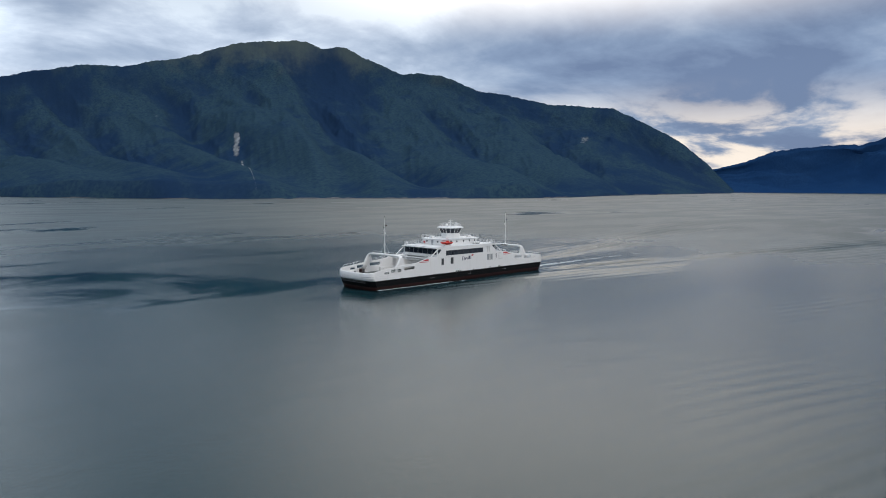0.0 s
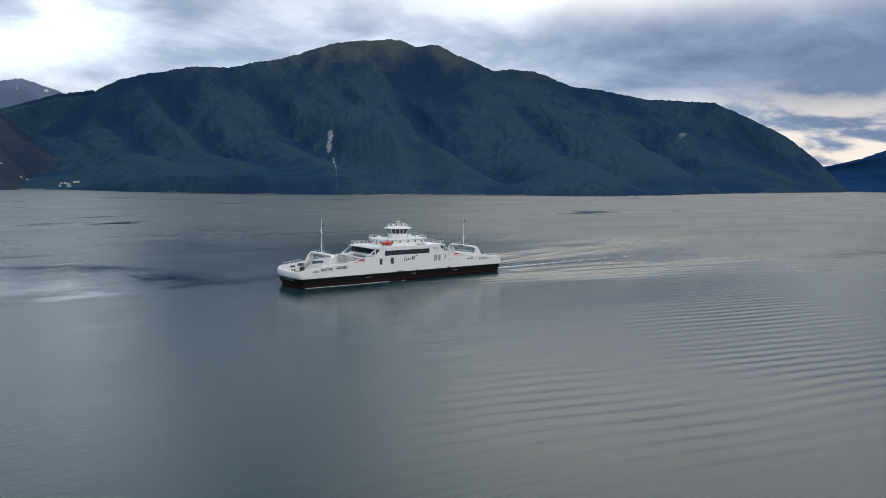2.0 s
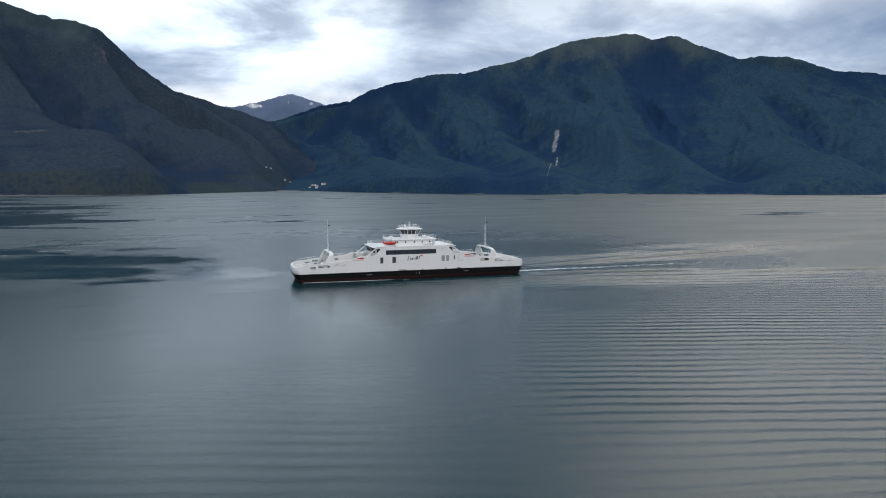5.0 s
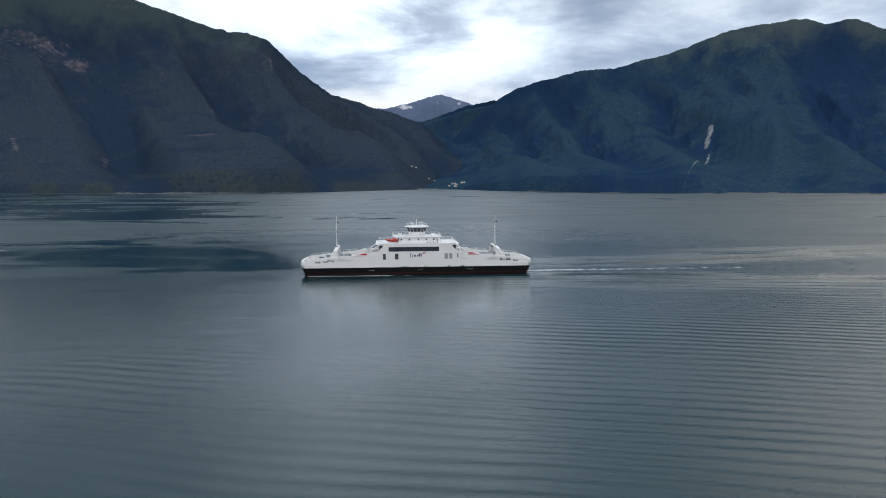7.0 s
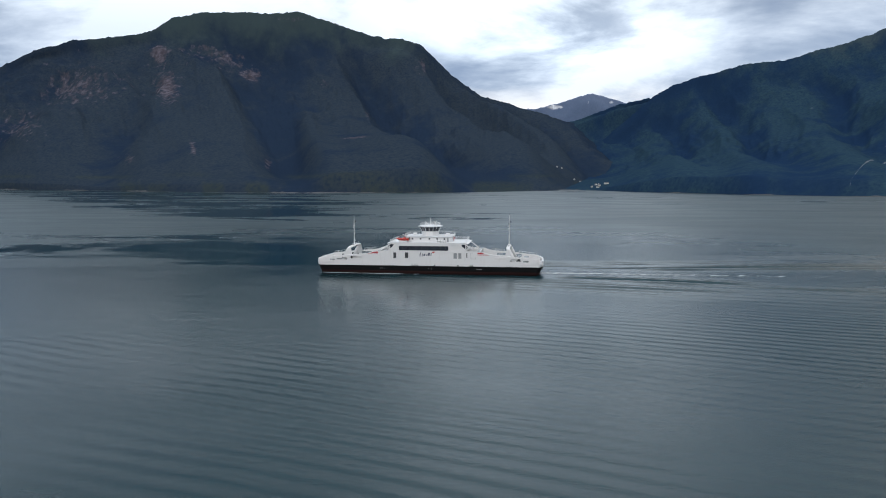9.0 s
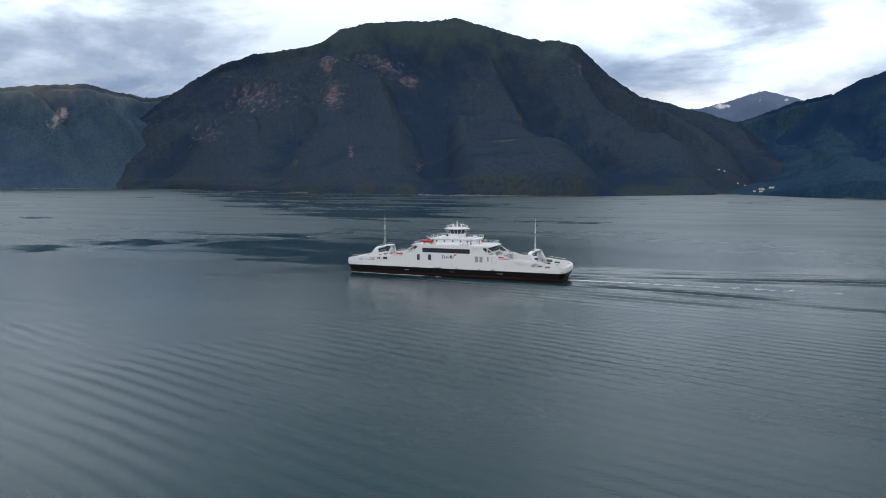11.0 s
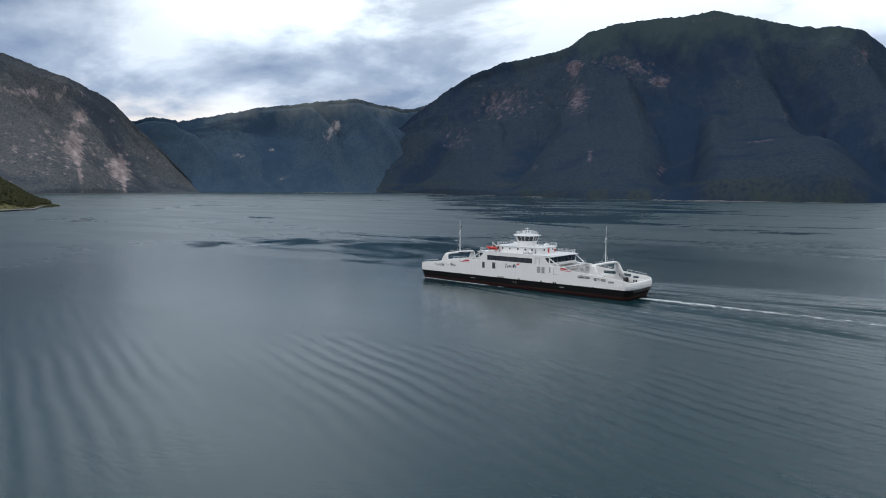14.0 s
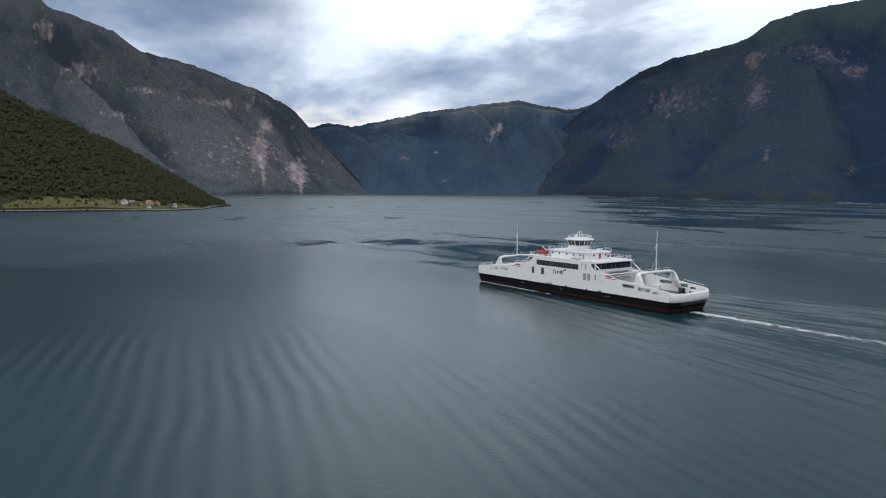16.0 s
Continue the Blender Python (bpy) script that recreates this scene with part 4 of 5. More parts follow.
# rounded ends with their ramps folded
for sx in (-1, 1):
    n = 24
    bm = bmesh.new()
    rings = []
    for k in range(n + 1):
        v = -1 + 2 * k / n
        yy = v * (BEAM - 0.03)
        xx = 40.4 + 1.75 * (1 - abs(v) ** 4) ** 0.6
        zt = 4.55 - 0.35 * (1 - abs(v) ** 6)
        ring = [(sx * xx, yy, 1.95), (sx * (xx + 0.12), yy, 2.4), (sx * (xx + 0.12), yy, zt - 0.25), (sx * (xx - 0.05), yy, zt), (sx * (xx - 0.45), yy, zt), (sx * (xx - 0.6), yy, zt - 0.25), (sx * (xx - 0.6), yy, 1.95)]
        rings.append(ring)
    loft(bm, rings)
    end = part("end_bulwark", bm, WHITE, ferry, "rounded white end bulwark", True)
    for z in (2.75, 3.25):
        pts = [(sx * (40.52 + 1.75 * (1 - abs(v) ** 4) ** 0.6 + 0.02), v * BEAM, z) for v in np.linspace(-0.99, -0.55, 8)]
        for sy in (-1, 1):
            bm = bmesh.new()
            for a, b in zip(pts, pts[1:]):
                tube(bm, (a[0], sy * a[1], a[2]), (b[0], sy * b[1], b[2]), 0.08, 6)
            part("fender_rib", bm, WHITE, end)
    part("ramp_flap", box(bmesh.new(), *sorted((sx * 41.4, sx * 38.6)), -4.6, 4.6, 2.55, 2.75, 0.05), GREY, ferry, "grey steel loading ramp flap")
    for y in (-4.9, 4.9):
        part("ramp_post", box(bmesh.new(), *sorted((sx * 38.2, sx * 41.0)), y - 0.2, y + 0.2, 2.5, 4.0, 0.08), WHITE, ferry)
    bm = bmesh.new()
    for z in (1.2, 1.6):
        box(bm, *sorted((sx * 40.9, sx * 42.1)), -5.5, 5.5, z, z + 0.16, 0.03)
    part("end_fender", bm, DARK, ferry)
    # inner rail along the mooring deck
    for sy in (-1, 1):
        rail_run("mooring_rail", [(sx * 39.5, sy * 8.1, 4.7), (sx * 33.0, sy * 8.1, 5.5)], ferry, 0.75, 1.3, (0.75,), 0.05)

    # portal across the vehicle deck
    for_arc = [(sx * 31.8, -7.8, 3.6), (sx * 30.6, -7.8, 6.4), (sx * 29.75, -7.7, 7.85), (sx * 29.4, -7.3, 8.35), (sx * 29.3, -6.6, 8.52), (sx * 29.3, 0, 8.62)]
    path = for_arc + [(x, -y, z) for x, y, z in reversed(for_arc[:-1])]
    bm = bmesh.new()
    sweep(bm, path, 1.35, 0.62)
    portal = part("portal", bm, WHITE, ferry, "white steel portal over the vehicle deck", True)
    for sy in (-1, 1):
        o = [(sx * 32.0, 5.1), (sx * 28.3, 5.7), (sx * 28.9, 8.1), (sx * 30.0, 8.1)]
        part("portal_gusset", plate(bmesh.new(), o, sy * 8.05, -sy * 0.5), WHITE, portal)
    part("portal_light", box(bmesh.new(), sx * 29.3 - 0.3, sx * 29.3 + 0.3, -2.6, -2.0, 9.0, 9.25, 0.04), DARK, portal)
    part("portal_sign", box(bmesh.new(), *sorted((sx * 28.42, sx * 28.36)), -2.0, 1.2, 8.4, 8.65), REDLEAD, portal, "faded red signboard")
    rail_run("portal_rail", [(sx * 29.3, -6.0, 8.9), (sx * 29.3, 6.0, 8.98)], portal, 0.5, 2.0, (0.5,), 0.03)

    # signal mast on the portal
    bm = bmesh.new()
    tube(bm, (sx * 29.5, 0, 8.6), (sx * 29.5, 0, 14.0), 0.17, 8, 0.13)
    tube(bm, (sx * 29.5, 0, 14.0), (sx * 29.5, 0, 20.55), 0.13, 8, 0.06)
    mast = part("mast", bm, WHITE, ferry)
    for z, dy in ((16.0, 0.25), (15.2, -0.25), (17.0, 0.22)):
        part("mast_lamp", box(bmesh.new(), sx * 29.5 - 0.3, sx * 29.5 + 0.12, dy - 0.16, dy + 0.16, z, z + 0.42, 0.05), WHITE if z < 17 else DARK, mast)
    part("mast_cap", box(bmesh.new(), sx * 29.5 - 0.1, sx * 29.5 + 0.1, -0.1, 0.1, 20.4, 20.75, 0.03), DARK, mast)
    bm = bmesh.new()
    for (xa, xb) in ((0.0, 0.25), (0.25, 0.5), (0.5, 0.75)):
        q = [(sx * 29.5 + 0.1 + xa, 0.10 * math.sin(5 * xa), z) for z in (17.6, 18.0)] + [(sx * 29.5 + 0.1 + xb, 0.10 * math.sin(5 * xb), z) for z in (18.0, 17.6)]
        bm.faces.new([bm.verts.new(p) for p in q])
    bmesh.ops.remove_doubles(bm, verts=bm.verts, dist=0.001)
    bmesh.ops.solidify(bm, geom=bm.faces, thickness=0.02)
    flag = part("pennant", bm, REDLEAD if sx < 0 else NAVY, mast, "small faded pennant")
    for sy in (-1, 1):
        part("stay", tube(bmesh.new(), (sx * 29.5, 0, 12.5), (sx * 29.4, sy * 2.2, 8.9), 0.025, 5), WHITE, mast)

# side casings under the saloon and the saloon itself
for sy in (-1, 1):
    part("casing", box(bmesh.new(), -17.0, 17.0, *sorted((sy * 8.15, sy * 6.1)), 2.5, 7.3, 0.08), WHITE, ferry)
prof = [(-14.3, 7.25), (14.3, 7.25), (14.0, 10.28), (-14.0, 10.28)]
saloon = part("saloon", plate(bmesh.new(), prof, -8.1, 16.2), WHITE, ferry, "white passenger saloon with dark windows")
for sx in (-1, 1):
    for k in range(7):
        y0 = -7.7 + k * 2.2
        y1 = y0 + 2.05
        rings = [[(sx * (14.3 - 0.3 * u + 0.02 + d), y, 7.25 + 3.03 * u) for u, y in ((0.30, y0), (0.30, y1), (0.86, y1), (0.86, y0))] for d in (0.0, 0.05)]
        part("end_pane", loft(bmesh.new(), rings), GLASS, saloon)
    for sy in (-1, 1):
        part("side_pane", box(bmesh.new(), *sorted((sx * 12.6, sx * 13.9)), *sorted((sy * 8.08, sy * 8.14)), 8.1, 9.85), GLASS, saloon)
    # brow over the end windows
    part("brow", box(bmesh.new(), *sorted((sx * 13.6, sx * 15.1)), -8.3, 8.3, 10.12, 10.3, 0.06), WHITE, saloon)
    # wing struts down to the bulwark, stair and lattice catwalk
    for sy in (-1, 1):
        part("wing_strut", tube(bmesh.new(), (sx * 13.6, sy * 8.2, 10.2), (sx * 17.6, sy * 8.2, 7.4), 0.16, 8), WHITE, ferry)
        part("stair_stringer", tube(bmesh.new(), (sx * 15.2, sy * 5.6, 8.2), (sx * 19.6, sy * 5.6, 2.6), 0.13, 6), WHITE, ferry)
        part("stair_stringer", tube(bmesh.new(), (sx * 15.2, sy * 4.8, 8.2), (sx * 19.6, sy * 4.8, 2.6), 0.13, 6), WHITE, ferry)
        for k in range(12):
            u = (k + 0.5) / 12
            x, z = 15.2 + 4.4 * u, 8.2 - 5.6 * u
            part("stair_tread", box(bmesh.new(), *sorted((sx * x, sx * (x + 0.3))), *sorted((sy * 4.85, sy * 5.55)), z - 0.03, z + 0.03), GREY, ferry)
    bm = bmesh.new()
    for x in (18.0, 19.1):
        for z in (6.5, 7.2):
            tube(bm, (sx * x, -8.2, z), (sx * x, 8.2, z), 0.09, 6)
        ny = 12
        for k in range(ny):
            ya, yb = -8.2 + 16.4 * k / ny, -8.2 + 16.4 * (k + 1) / ny
            za, zb = (6.5, 7.2) if k % 2 else (7.2, 6.5)
            tube(bm, (sx * x, ya, za), (sx * x, yb, zb), 0.06, 5)
    part("catwalk_truss", bm, WHITE, ferry)
    part("catwalk_floor", box(bmesh.new(), *sorted((sx * 18.0, sx * 19.1)), -8.1, 8.1, 7.1, 7.16), GREY, ferry)
    rail_run("catwalk_rail", [(sx * 17.9, -8.0, 7.2), (sx * 17.9, 8.0, 7.2)], ferry, 1.0, 2.0, (0.5, 1.0), 0.035)
    for sy in (-1, 1):
        rail_run("bulwark_rail", [(sx * 22.6, sy * 8.25, 6.4), (sx * 27.5, sy * 8.25, 6.0)], ferry, 0.8, 1.2, (0.4, 0.8), 0.035)
        part("deck_locker", box(bmesh.new(), *sorted((sx * 23.0, sx * 25.2)), *sorted((sy * 8.1, sy * 7.2)), 2.5, 3.7, 0.08), WHITE, ferry)
        part("mooring_bollard", tube(bmesh.new(), (sx * 35.6, sy * 7.4, 2.5), (sx * 35.6, sy * 7.4, 3.3), 0.22, 10), DARK, ferry)
        part("mooring_bollard", tube(bmesh.new(), (sx * 36.4, sy * 7.4, 2.5), (sx * 36.4, sy * 7.4, 3.3), 0.22, 10), DARK, ferry)
        w = part("mooring_winch", tube(bmesh.new(), (sx * 33.0, sy * 6.5, 3.3), (sx * 33.0, sy * 7.8, 3.3), 0.5, 14), REDLEAD, ferry, "rust-red mooring winch drum")
        part("winch_frame", box(bmesh.new(), *sorted((sx * 32.5, sx * 33.5)), *sorted((sy * 7.8, sy * 7.95)), 2.5, 3.9, 0.03), DARK, w)
        part("winch_frame", box(bmesh.new(), *sorted((sx * 32.5, sx * 33.5)), *sorted((sy * 6.35, sy * 6.5)), 2.5, 3.9, 0.03), DARK, w)

# roof deck
bm = bmesh.new()
box(bm, -14.0, 14.0, -8.35, 8.35, 10.305, 10.5, 0.05)
roof = part("roof_deck", bm, WHITE_ROOF, ferry)
rail_run("roof_rail", [(-13.8, -8.2, 10.5), (-12.0, -8.2, 10.5)], roof)
rail_run("roof_rail", [(-13.8, -8.2, 10.5), (-13.8, 8.2, 10.5), (13.8, 8.2, 10.5), (13.8, -8.2, 10.5), (9.5, -8.2, 10.5)], roof)

# officers' deckhouse, rounded ends
def round_house(x, y, r, z0, z1, n=6):
    out = []
    for cx, cy, a0 in ((x - r, y - r, 0), (-x + r, y - r, 90), (-x + r, -y + r, 180), (x - r, -y + r, 270)):
        for k in range(n + 1):
            a = radians(a0 + 90 * k / n)
            out.append((cx + r * math.cos(a), cy + r * math.sin(a)))
    return [[(px, py, z) for px, py in out] for z in (z0, z1)]


house = part("deckhouse", loft(bmesh.new(), round_house(8.6, 5.9, 1.9, 10.5, 12.45)), WHITE, ferry)
part("deckhouse_rim", loft(bmesh.new(), round_house(9.0, 6.25, 2.0, 12.45, 12.62)), WHITE_ROOF, house)
for sy in (-1, 1):
    for x in (-5.9, -2.9, 0.4, 3.3, 6.0):
        part("small_window", box(bmesh.new(), x - 0.28, x + 0.28, *sorted((sy * 5.88, sy * 5.94)), 11.45, 12.05, 0.03), GLASS, house)
        bm = bmesh.new()
        box(bm, x - 0.34, x + 0.34, *sorted((sy * 5.9, sy * 5.96)), 12.05, 12.12)
        box(bm, x - 0.34, x + 0.34, *sorted((sy * 5.9, sy * 5.97)), 11.38, 11.45)
        part("window_frame", bm, WHITE, house)
    part("deckhouse_door", box(bmesh.new(), 7.0 - 0.0, 7.0 + 0.55, *sorted((sy * 5.80, sy * 5.95)), 10.6, 12.1, 0.02), GREY, house)
for sx in (-1, 1):
    part("end_door", box(bmesh.new(), *sorted((sx * 8.56, sx * 8.64)), -0.5, 0.5, 10.6, 12.2, 0.02), RED if sx > 0 else GREY, house, "red fire locker door" if sx > 0 else "")
    for y in (-2.6, 2.6):
        part("small_window", box(bmesh.new(), *sorted((sx * 8.57, sx * 8.64)), y - 0.3, y + 0.3, 11.45, 12.05, 0.02), GLASS, house)
    part("fire_box", box(bmesh.new(), *sorted((sx * 8.6, sx * 8.85)), 3.4, 4.1, 10.9, 11.7, 0.03), RED, house, "red fire hose box")
rim = [(p[0] * 0.985, p[1] * 0.98, 12.62) for p in round_house(9.0, 6.25, 2.0, 0, 0)[0]]
rail_run("deckhouse_rail", rim + rim[:1], house, 1.0, 1.5, (0.5, 1.0), 0.032)
for x, y in ((-6.3, 2.5), (6.2, -2.6), (6.3, 2.4)):
    part("roof_vent", box(bmesh.new(), x - 0.7, x + 0.7, y - 0.6, y + 0.6, 12.62, 13.4, 0.12), WHITE, house)


# wheelhouse: eight-sided, windows leaning outwards
def octagon(r, z, sq=1.0):
    return [(r * math.cos(radians(22.5 + 45 * k)) * sq, r * math.sin(radians(22.5 + 45 * k)), z) for k in range(8)]


wheel = part("wheelhouse", loft(bmesh.new(), [octagon(3.3, 12.62), octagon(3.3, 14.0), octagon(3.4, 14.3)]), WHITE, ferry, "white octagonal wheelhouse with outward-leaning windows")
lo, hi = octagon(3.4, 14.3), octagon(4.2, 15.95)
for k in range(8):
    a, b, c, d = lo[k], lo[(k + 1) % 8], hi[(k + 1) % 8], hi[k]
    for h in range(2):
        p = [Vector(a).lerp(Vector(b), (h + f) / 2) for f in (0.04, 0.96)] + [Vector(d).lerp(Vector(c), (h + f) / 2) for f in (0.96, 0.04)]
        inw = [Vector((q.x * 0.985, q.y * 0.985, q.z)) for q in p]
        part("wheelhouse_pane", loft(bmesh.new(), [inw, p]), GLASS, wheel)
        part("wheelhouse_mullion", tube(bmesh.new(), Vector(a).lerp(Vector(b), h / 2), Vector(d).lerp(Vector(c), h / 2), 0.10 if h == 0 else 0.06, 6), WHITE, wheel)
part("wheelhouse_core", loft(bmesh.new(), [octagon(2.7, 14.3), octagon(3.1, 15.95)]), DARK, wheel)
canopy = part("wheelhouse_roof", loft(bmesh.new(), [octagon(4.25, 15.9), octagon(4.85, 15.98), octagon(4.85, 16.2), octagon(3.2, 16.55), octagon(1.8, 16.62)]), WHITE_ROOF, wheel)
ring = octagon(3.9, 16.35)
rail_run("canopy_rail", ring + ring[:1], canopy, 0.85, 1.2, (0.45, 0.85), 0.035)
for k in range(8):
    part("canopy_strut", tube(bmesh.new(), octagon(3.9, 17.2)[k], octagon(1.5, 17.75)[k], 0.035, 5), WHITE, canopy)
bm = bmesh.new()
tube(bm, (0, 0, 16.6), (0, 0, 18.2), 0.22, 8, 0.14)
tube(bm, (0, 0, 18.2), (0, 0, 19.1), 0.08, 6, 0.04)
tube(bm, (0, -1.3, 17.7), (0, 1.3, 17.7), 0.07, 6)
bridge_mast = part("bridge_mast", bm, WHITE, wheel)
part("radar_scanner", box(bmesh.new(), -0.14, 0.14, -1.1, 1.1, 18.25, 18.45, 0.04), WHITE, bridge_mast)
part("radar_scanner", box(bmesh.new(), 1.3, 2.6, -0.9, -0.65, 17.6, 17.8, 0.04), WHITE, bridge_mast)
part("radar_pedestal", tube(bmesh.new(), (1.95, -0.78, 16.55), (1.95, -0.78, 17.6), 0.14, 8), WHITE, bridge_mast)
for x, y, h in ((-2.4, -1.2, 2.1), (-2.2, 1.5, 1.6), (2.0, 1.6, 1.9), (0.8, -2.2, 1.3)):
    part("aerial", tube(bmesh.new(), (x, y, 16.5), (x, y, 16.5 + h), 0.045, 6, 0.02), DARK if h > 2 else WHITE, canopy)
bm = bmesh.new()
bmesh.ops.create_uvsphere(bm, u_segments=14, v_segments=8, radius=0.45, matrix=Matrix.Translation((-1.6, 0.2, 17.0)))
part("satellite_dome", bm, WHITE, canopy, "", True)

# rescue boat in its cradle by the deckhouse, with its davit
boat = tagged(new("rescue_boat"), "orange-red rescue boat on the ferry's roof deck", "boat")
bm = bmesh.new()
rings = []
for x, w, zb, zt in ((-2.3, 0.15, 0.75, 0.95), (-1.7, 0.62, 0.35, 0.85), (-0.8, 0.85, 0.15, 0.75), (0.6, 0.88, 0.1, 0.7), (1.9, 0.82, 0.15, 0.72), (2.1, 0.8, 0.2, 0.72)):
    rings.append([(x, -w, zt), (x, -w * 0.7, zb + 0.15), (x, 0, zb), (x, w * 0.7, zb + 0.15), (x, w, zt), (x, 0, zt - 0.1)])
part("boat_hull", loft(bm, rings), ORANGE, boat, "", True)
bm = bmesh.new()
for sy in (-1, 1):
    pts = [(-2.35, 0.0, 1.0), (-1.75, sy * 0.62, 0.92), (-0.8, sy * 0.9, 0.82), (0.6, sy * 0.94, 0.78), (2.1, sy * 0.88, 0.78)]
    for a, b in zip(pts, pts[1:]):
        tube(bm, a, b, 0.21, 8)
part("boat_collar", bm, ORANGE, boat)
part("boat_console", box(bmesh.new(), 0.2, 0.9, -0.35, 0.35, 0.6, 1.4, 0.06), ORANGE, boat)
part("outboard_engine", box(bmesh.new(), 2.05, 2.5, -0.22, 0.22, 0.5, 1.35, 0.08), DARK, boat, "dark outboard engine")
for x in (-1.2, 1.3):
    part("cradle", box(bmesh.new(), x - 0.12, x + 0.12, -0.8, 0.8, -0.1, 0.3, 0.02), WHITE, boat)
boat.location = (-9.2, -7.15, 10.95)
part("davit_base", box(bmesh.new(), -10.6, -7.6, -7.8, -6.4, 10.5, 10.86, 0.04), WHITE, ferry)
bm = bmesh.new()
tube(bm, (-7.0, -6.9, 10.5), (-7.0, -6.9, 12.2), 0.2, 8)
tube(bm, (-7.0, -6.9, 12.1), (-9.3, -7.1, 13.5), 0.13, 8)
tube(bm, (-9.3, -7.1, 13.5), (-9.3, -7.1, 12.0), 0.03, 5)
part("davit", bm, WHITE, ferry)

# liferaft canisters on cradles
raft = tagged(new("liferaft_canister"), "white liferaft canister on the ferry's roof deck", "liferaft", "liferafts on the roof deck")
part("canister", tube(bmesh.new(), (-0.75, 0, 0.55), (0.75, 0, 0.55), 0.36, 14), WHITE, raft, "", True)
for x in (-0.45, 0.45):
    part("raft_cradle", box(bmesh.new(), x - 0.06, x + 0.06, -0.3, 0.3, 0.0, 0.35), GREY, raft)
    part("strap", tube(bmesh.new(), (x - 0.03, 0, 0.55), (x + 0.03, 0, 0.55), 0.372, 14), DARK, raft)
raft.location = (4.2, -7.2, 10.5)
copy_thing(raft, pose(6.2, -7.2, 10.5))
copy_thing(raft, pose(-4.2, 7.2, 10.5))
copy_thing(raft, pose(-6.2, 7.2, 10.5))
# ---- green headland with its farm ----
mountain("headland", "green wooded headland with a meadow along the shore", SLOPE_GREEN,
         [(-125, 320), (-108, 310), (-96, 240), (-91.7, 178), (-89.6, 163), (-86.3, 128), (-83.1, 90), (-79.3, 37), (-77.7, 10), (-77.1, 4), (-76.6, 2)],
         [(-125, 900), (-100, 960), (-90, 930), (-84, 890), (-80, 960), (-77.5, 1150), (-75, 1230)], 1330, 300, 70, 31, 1.0, 5, 180, 420, spurs=4, rough=1.5, wall=False, category="headland")
random.seed(5)


def tree_clump(verts, faces, x, y, z, h, w):
    """A small tree: tapered trunk and three uneven tiers of leaf clumps."""
    def cone(cx, cy, z0, z1, r0, n, jag):
        base = len(verts)
        for k in range(n):
            a = 2 * math.pi * k / n + random.random()
            r = r0 * random.uniform(1 - jag, 1 + jag)
            verts.append((cx + r * math.cos(a), cy + r * math.sin(a), z0 + random.uniform(-0.08, 0.1) * h))
        verts.append((cx + random.uniform(-0.1, 0.1) * w, cy + random.uniform(-0.1, 0.1) * w, z1))
        verts.append((cx, cy, z0 - 0.06 * h))
        for k in range(n):
            faces.append((base + k, base + (k + 1) % n, base + n))
            faces.append((base + (k + 1) % n, base + k, base + n + 1))
    cone(x, y, z - 0.3, z + 0.5 * h, 0.05 * h, 4, 0.1)
    broad = random.random() < 0.6
    for k in range(4 if broad else 3):
        if broad:
            cone(x + random.uniform(-0.5, 0.5) * w, y + random.uniform(-0.5, 0.5) * w, z + random.uniform(0.25, 0.5) * h, z + random.uniform(0.75, 1.0) * h, w * random.uniform(0.55, 0.85), 6, 0.3)
        else:
            cone(x, y, z + (0.15 + 0.25 * k) * h, z + (0.6 + 0.22 * k) * h, w * (0.8 - 0.2 * k), 6, 0.25)


def shore_r(az):
    return float(np.interp(az, [-125, -100, -90, -84, -80, -77.5, -75], [900, 960, 930, 890, 960, 1150, 1230]))


verts, faces = [], []
count = 0
while count < 8000:
    az = random.uniform(-104, -77.0)
    r = shore_r(az) + (1330 - shore_r(az)) * random.random() ** 0.9
    inland = r - shore_r(az)
    clear = 34 if -92 < az < -79 else 22
    if inland < clear and random.random() > (0.34 if inland > 7 else 0.0):
        continue
    h = random.uniform(4, 9.5) * (random.choice((0.35, 0.5, 0.8)) if inland < clear else 1.0)
    z = ground("headland", az, r)
    tree_clump(verts, faces, r * math.sin(radians(az)), r * math.cos(radians(az)), z, h, h * random.uniform(0.30, 0.48))
    count += 1
me = bpy.data.meshes.new("woodland")
me.from_pydata(verts, [], faces)
me.materials.append(LEAF)
tagged(new("woodland", me), "dense mixed woodland of small green trees on the headland", "trees", kind="stuff")

# meadow strip and stony beach
n, k = 140, 8
A = np.linspace(-96, -77.6, n)[:, None] * np.ones((1, k))
off = np.linspace(0, 1, k)[None, :]
wide = 30 * smooth(A, -76.5, -80.5) * smooth(A, -97, -92) * (0.75 + 0.5 * fractal(A * 1.3, A * 0, 3, 3)) + 4
base_r = np.array([[shore_r(a)] for a in A[:, 0]])
rr = base_r + 5 + wide * off
zz = np.array([[ground("headland", A[i, 0], rr[i, j]) for j in range(k)] for i in range(n)]) + 0.6
ob = grid_mesh("meadow", np.stack([rr * np.sin(np.radians(A)), rr * np.cos(np.radians(A)), zz], -1), n, k, MEADOW)
tagged(ob, "yellow-green hay meadow above the beach", "meadow", kind="structure")
verts, faces = [], []
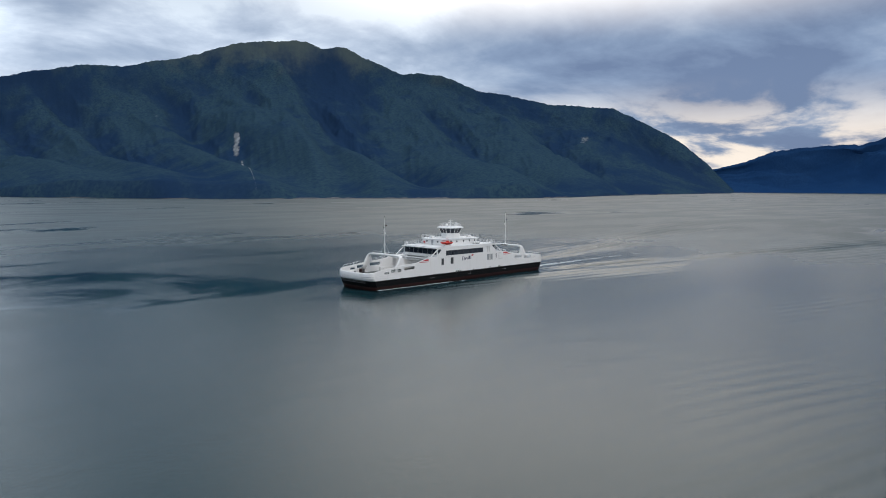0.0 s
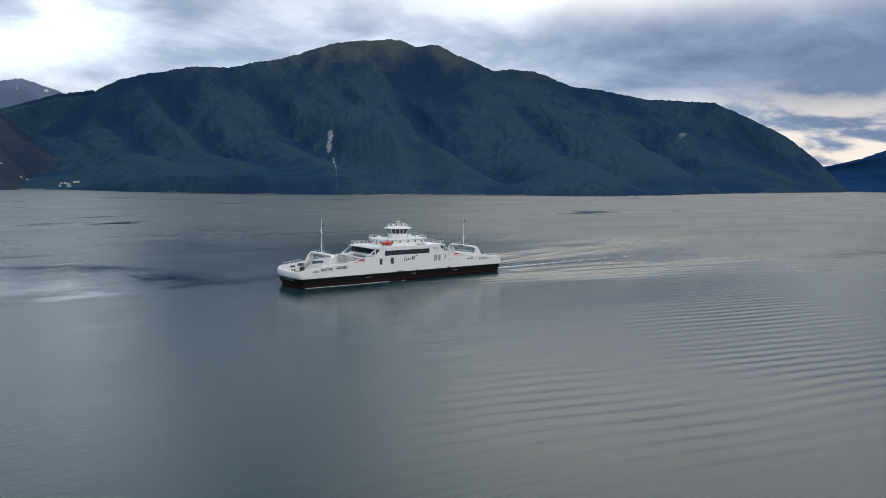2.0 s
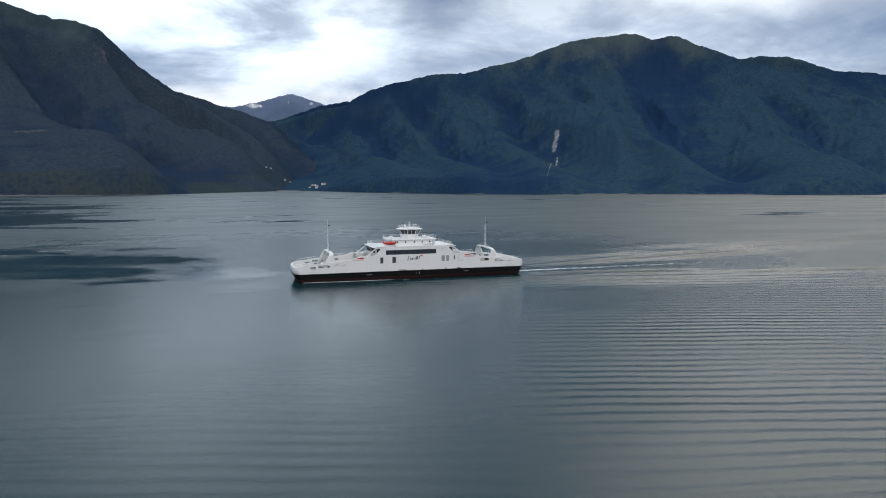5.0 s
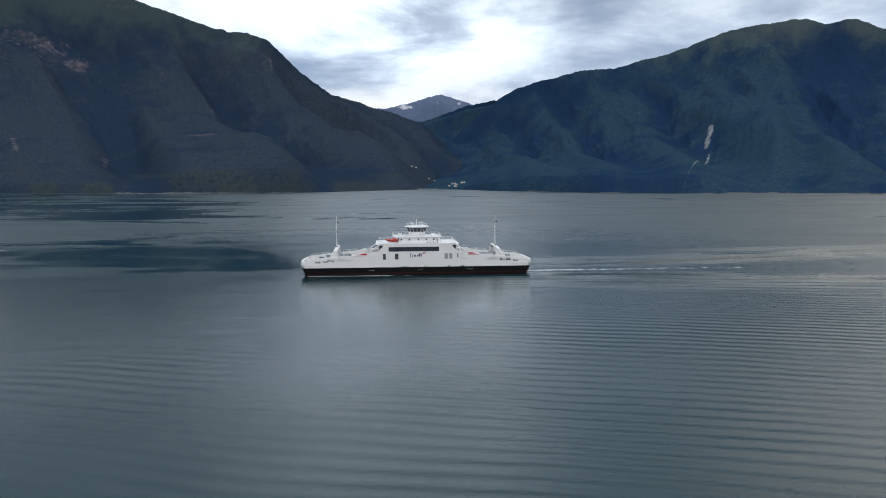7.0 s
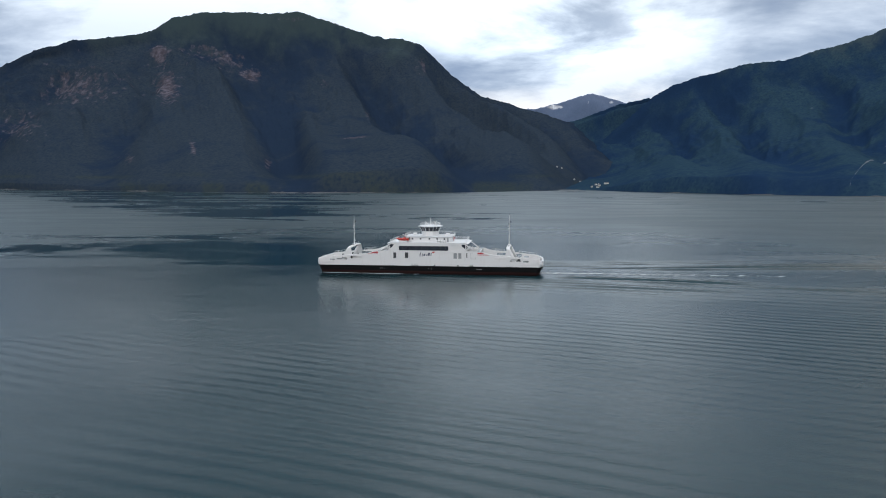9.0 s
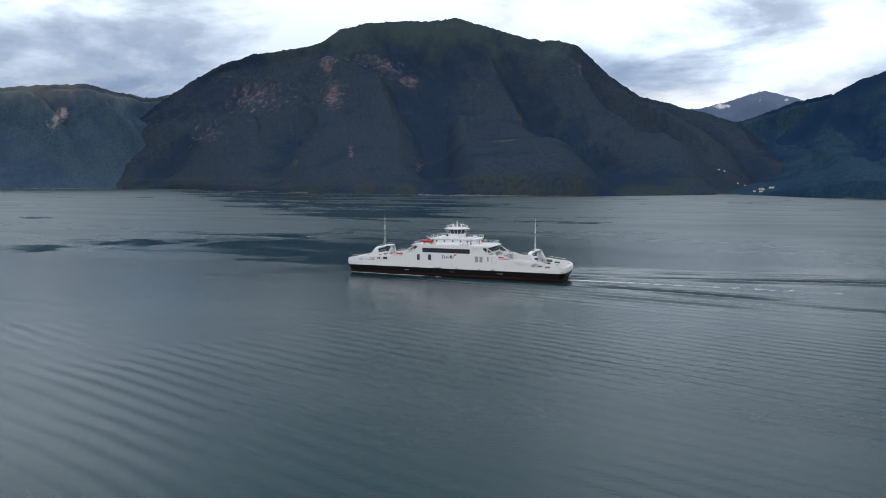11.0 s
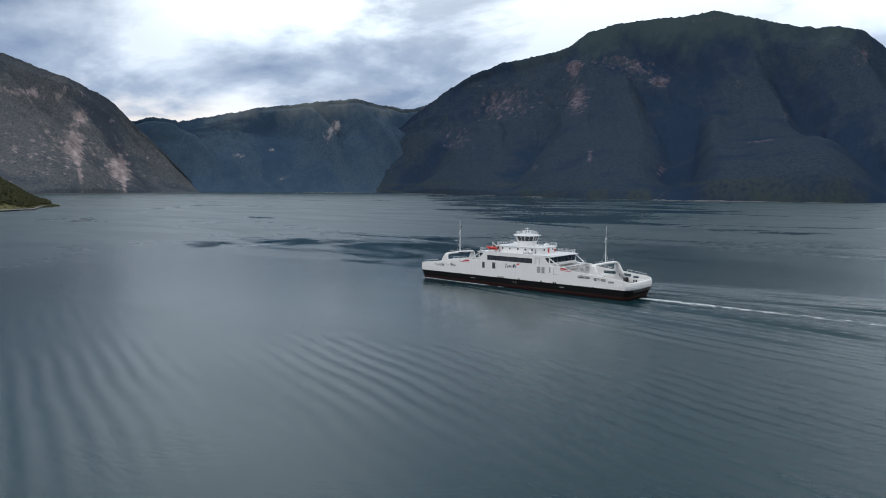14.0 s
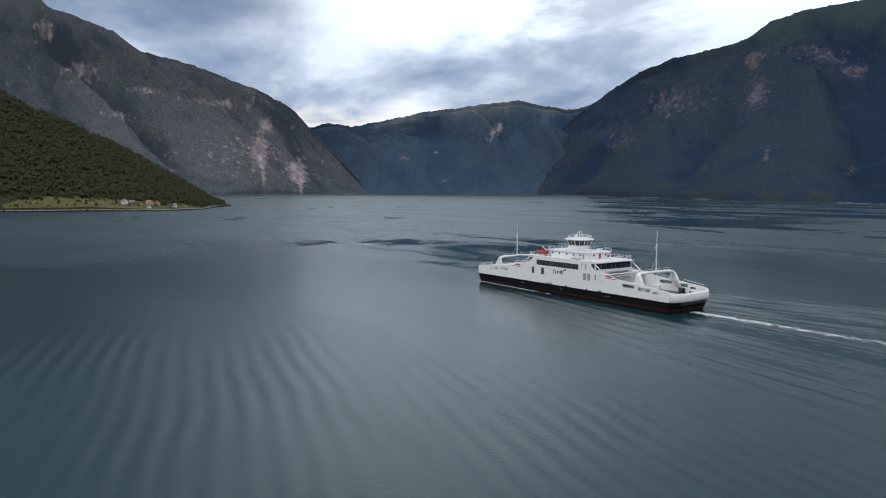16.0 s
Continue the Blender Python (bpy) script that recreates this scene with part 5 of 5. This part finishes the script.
for i in range(900):
    az = random.uniform(-104, -76.5)
    r = shore_r(az) + random.uniform(-1, 5)
    cx, cy, s_ = r * math.sin(radians(az)), r * math.cos(radians(az)), random.uniform(0.5, 2.0)
    b0 = len(verts)
    for dx, dy, dz in ((1, 0, 0), (0, 1, 0), (-1, 0, 0), (0, -1, 0), (0.2, 0.1, 0.8), (0, 0, -0.8)):
        verts.append((cx + dx * s_ * random.uniform(0.7, 1.4), cy + dy * s_ * random.uniform(0.7, 1.4), 0.6 + dz * s_))
    for j in range(4):
        faces.append((b0 + j, b0 + (j + 1) % 4, b0 + 4))
        faces.append((b0 + (j + 1) % 4, b0 + j, b0 + 5))
me = bpy.data.meshes.new("beach_stones")
me.from_pydata(verts, [], faces)
me.materials.append(STONE)
tagged(new("beach_stones", me), "pale boulders along the headland's waterline", "stones", kind="stuff")


# ---- houses ----
def house_at(az, r, turn, w, d, h, wall_mat, roof_mat, label, slope, group=""):
    """A gabled timber house on a stone base, with windows, a door and a chimney."""
    root = tagged(new("house"), label, "house", group)
    part("foundation", box(bmesh.new(), -w / 2 - 0.1, w / 2 + 0.1, -d / 2 - 0.1, d / 2 + 0.1, -2.5, 0.3), STONE, root)
    g = h + d * 0.42
    bm = bmesh.new()
    rings = [[(x, -d / 2, 0.3), (x, d / 2, 0.3), (x, d / 2, h), (x, 0, g), (x, -d / 2, h)] for x in (-w / 2, w / 2)]
    part("wall", loft(bm, rings), wall_mat, root)
    bm = bmesh.new()
    e, t = 0.5, 0.28
    for sy in (-1, 1):
        o = [(sy * (d / 2 + e), h - e * 0.84), (0, g), (0, g + t), (sy * (d / 2 + e), h - e * 0.84 + t)]
        loft(bm, [[(x, y, z + 0.02) for y, z in o] for x in (-w / 2 - e, w / 2 + e)])
    roof_ = part("roof", bm, roof_mat, root)
    part("chimney", box(bmesh.new(), w * 0.15, w * 0.15 + 0.7, -0.35, 0.35, g - 0.6, g + 1.1, 0.03), STONE, roof_)
    for sy in (-1, 1):
        for x in (-0.32, 0.32):
            win = part("window", box(bmesh.new(), x * w - 0.6, x * w + 0.6, *sorted((sy * (d / 2 - 0.02), sy * (d / 2 + 0.06))), h * 0.42, h * 0.42 + 1.3), BOARD_WHITE, root)
            part("pane", box(bmesh.new(), x * w - 0.5, x * w + 0.5, *sorted((sy * (d / 2 + 0.05), sy * (d / 2 + 0.08))), h * 0.42 + 0.1, h * 0.42 + 1.2), GLASS, win)
    part("door", box(bmesh.new(), -0.5, 0.5, d / 2 - 0.02, d / 2 + 0.06, 0.3, 2.35), DARK, root)
    x, y = r * math.sin(radians(az)), r * math.cos(radians(az))
    root.matrix_world = pose(x, y, ground(slope, az, r) + 0.2, 0, 0, turn)
    return root


G = "farm on the headland"
house_at(-87.1, 930, 10, 10, 6.5, 4.6, BOARD_WHITE, ROOF_TILE, "white farmhouse with clay-tile roof above the meadow", "headland", G)
house_at(-86.5, 926, 60, 8, 6, 3.6, BOARD_RED, ROOF_GREY, "dark red farm building beside the farmhouse", "headland", G)
house_at(-85.1, 925, 15, 12, 6.5, 3.2, BOARD_OCHRE, ROOF_TILE, "ochre barn with clay-tile roof on the meadow", "headland", G)
house_at(-84.4, 925, 0, 8, 6, 3.0, BOARD_OCHRE, ROOF_TILE, "small ochre barn beside the larger one", "headland", G)
house_at(-85.3, 908, 5, 7, 5, 2.6, BOARD_WHITE, ROOF_GREY, "low white cottage close to the beach", "headland", G)
house_at(-82.9, 927, 70, 5.0, 4.5, 4.4, BOARD_WHITE, ROOF_GREY, "tiny white boathouse at the water's edge", "headland", G)

# ---- village in the side valley and hamlet at the fjord's end ----
V = "village in the side valley"
for az, r, slope, turn, w in ((2.5, 3198, "mountain_north", 20, 11), (2.9, 3257, "mountain_north", 70, 9), (4.0, 3126, "mountain_north", 0, 12), (4.5, 3239, "mountain_north", 40, 13), (4.8, 3300, "mountain_north", 10, 10),
                              (6.16, 2469, "mountain_east", 15, 11), (6.4, 2440, "mountain_east", 80, 10), (6.52, 2362, "mountain_east", 30, 11), (7.21, 2365, "mountain_east", 0, 13), (7.0, 2390, "mountain_east", 60, 11), (6.46, 2250, "mountain_east", 10, 14), (5.9, 2330, "mountain_east", 20, 9)):
    house_at(az, r, turn, 0.72 * w, 6, 3.8, BOARD_WHITE, ROOF_GREY, "white wooden village house on the valley floor", slope, V)
for az, turn in ((-53.8, 0), (-53.2, 20), (-52.6, 10), (-52.0, 35), (-51.4, 0), (-50.9, 15)):
    house_at(az, 4225, turn, 14, 8, 5, BOARD_WHITE, ROOF_GREY, "white house at the far end of the fjord", "backdrop_fjord_end", "hamlet at the fjord's end")
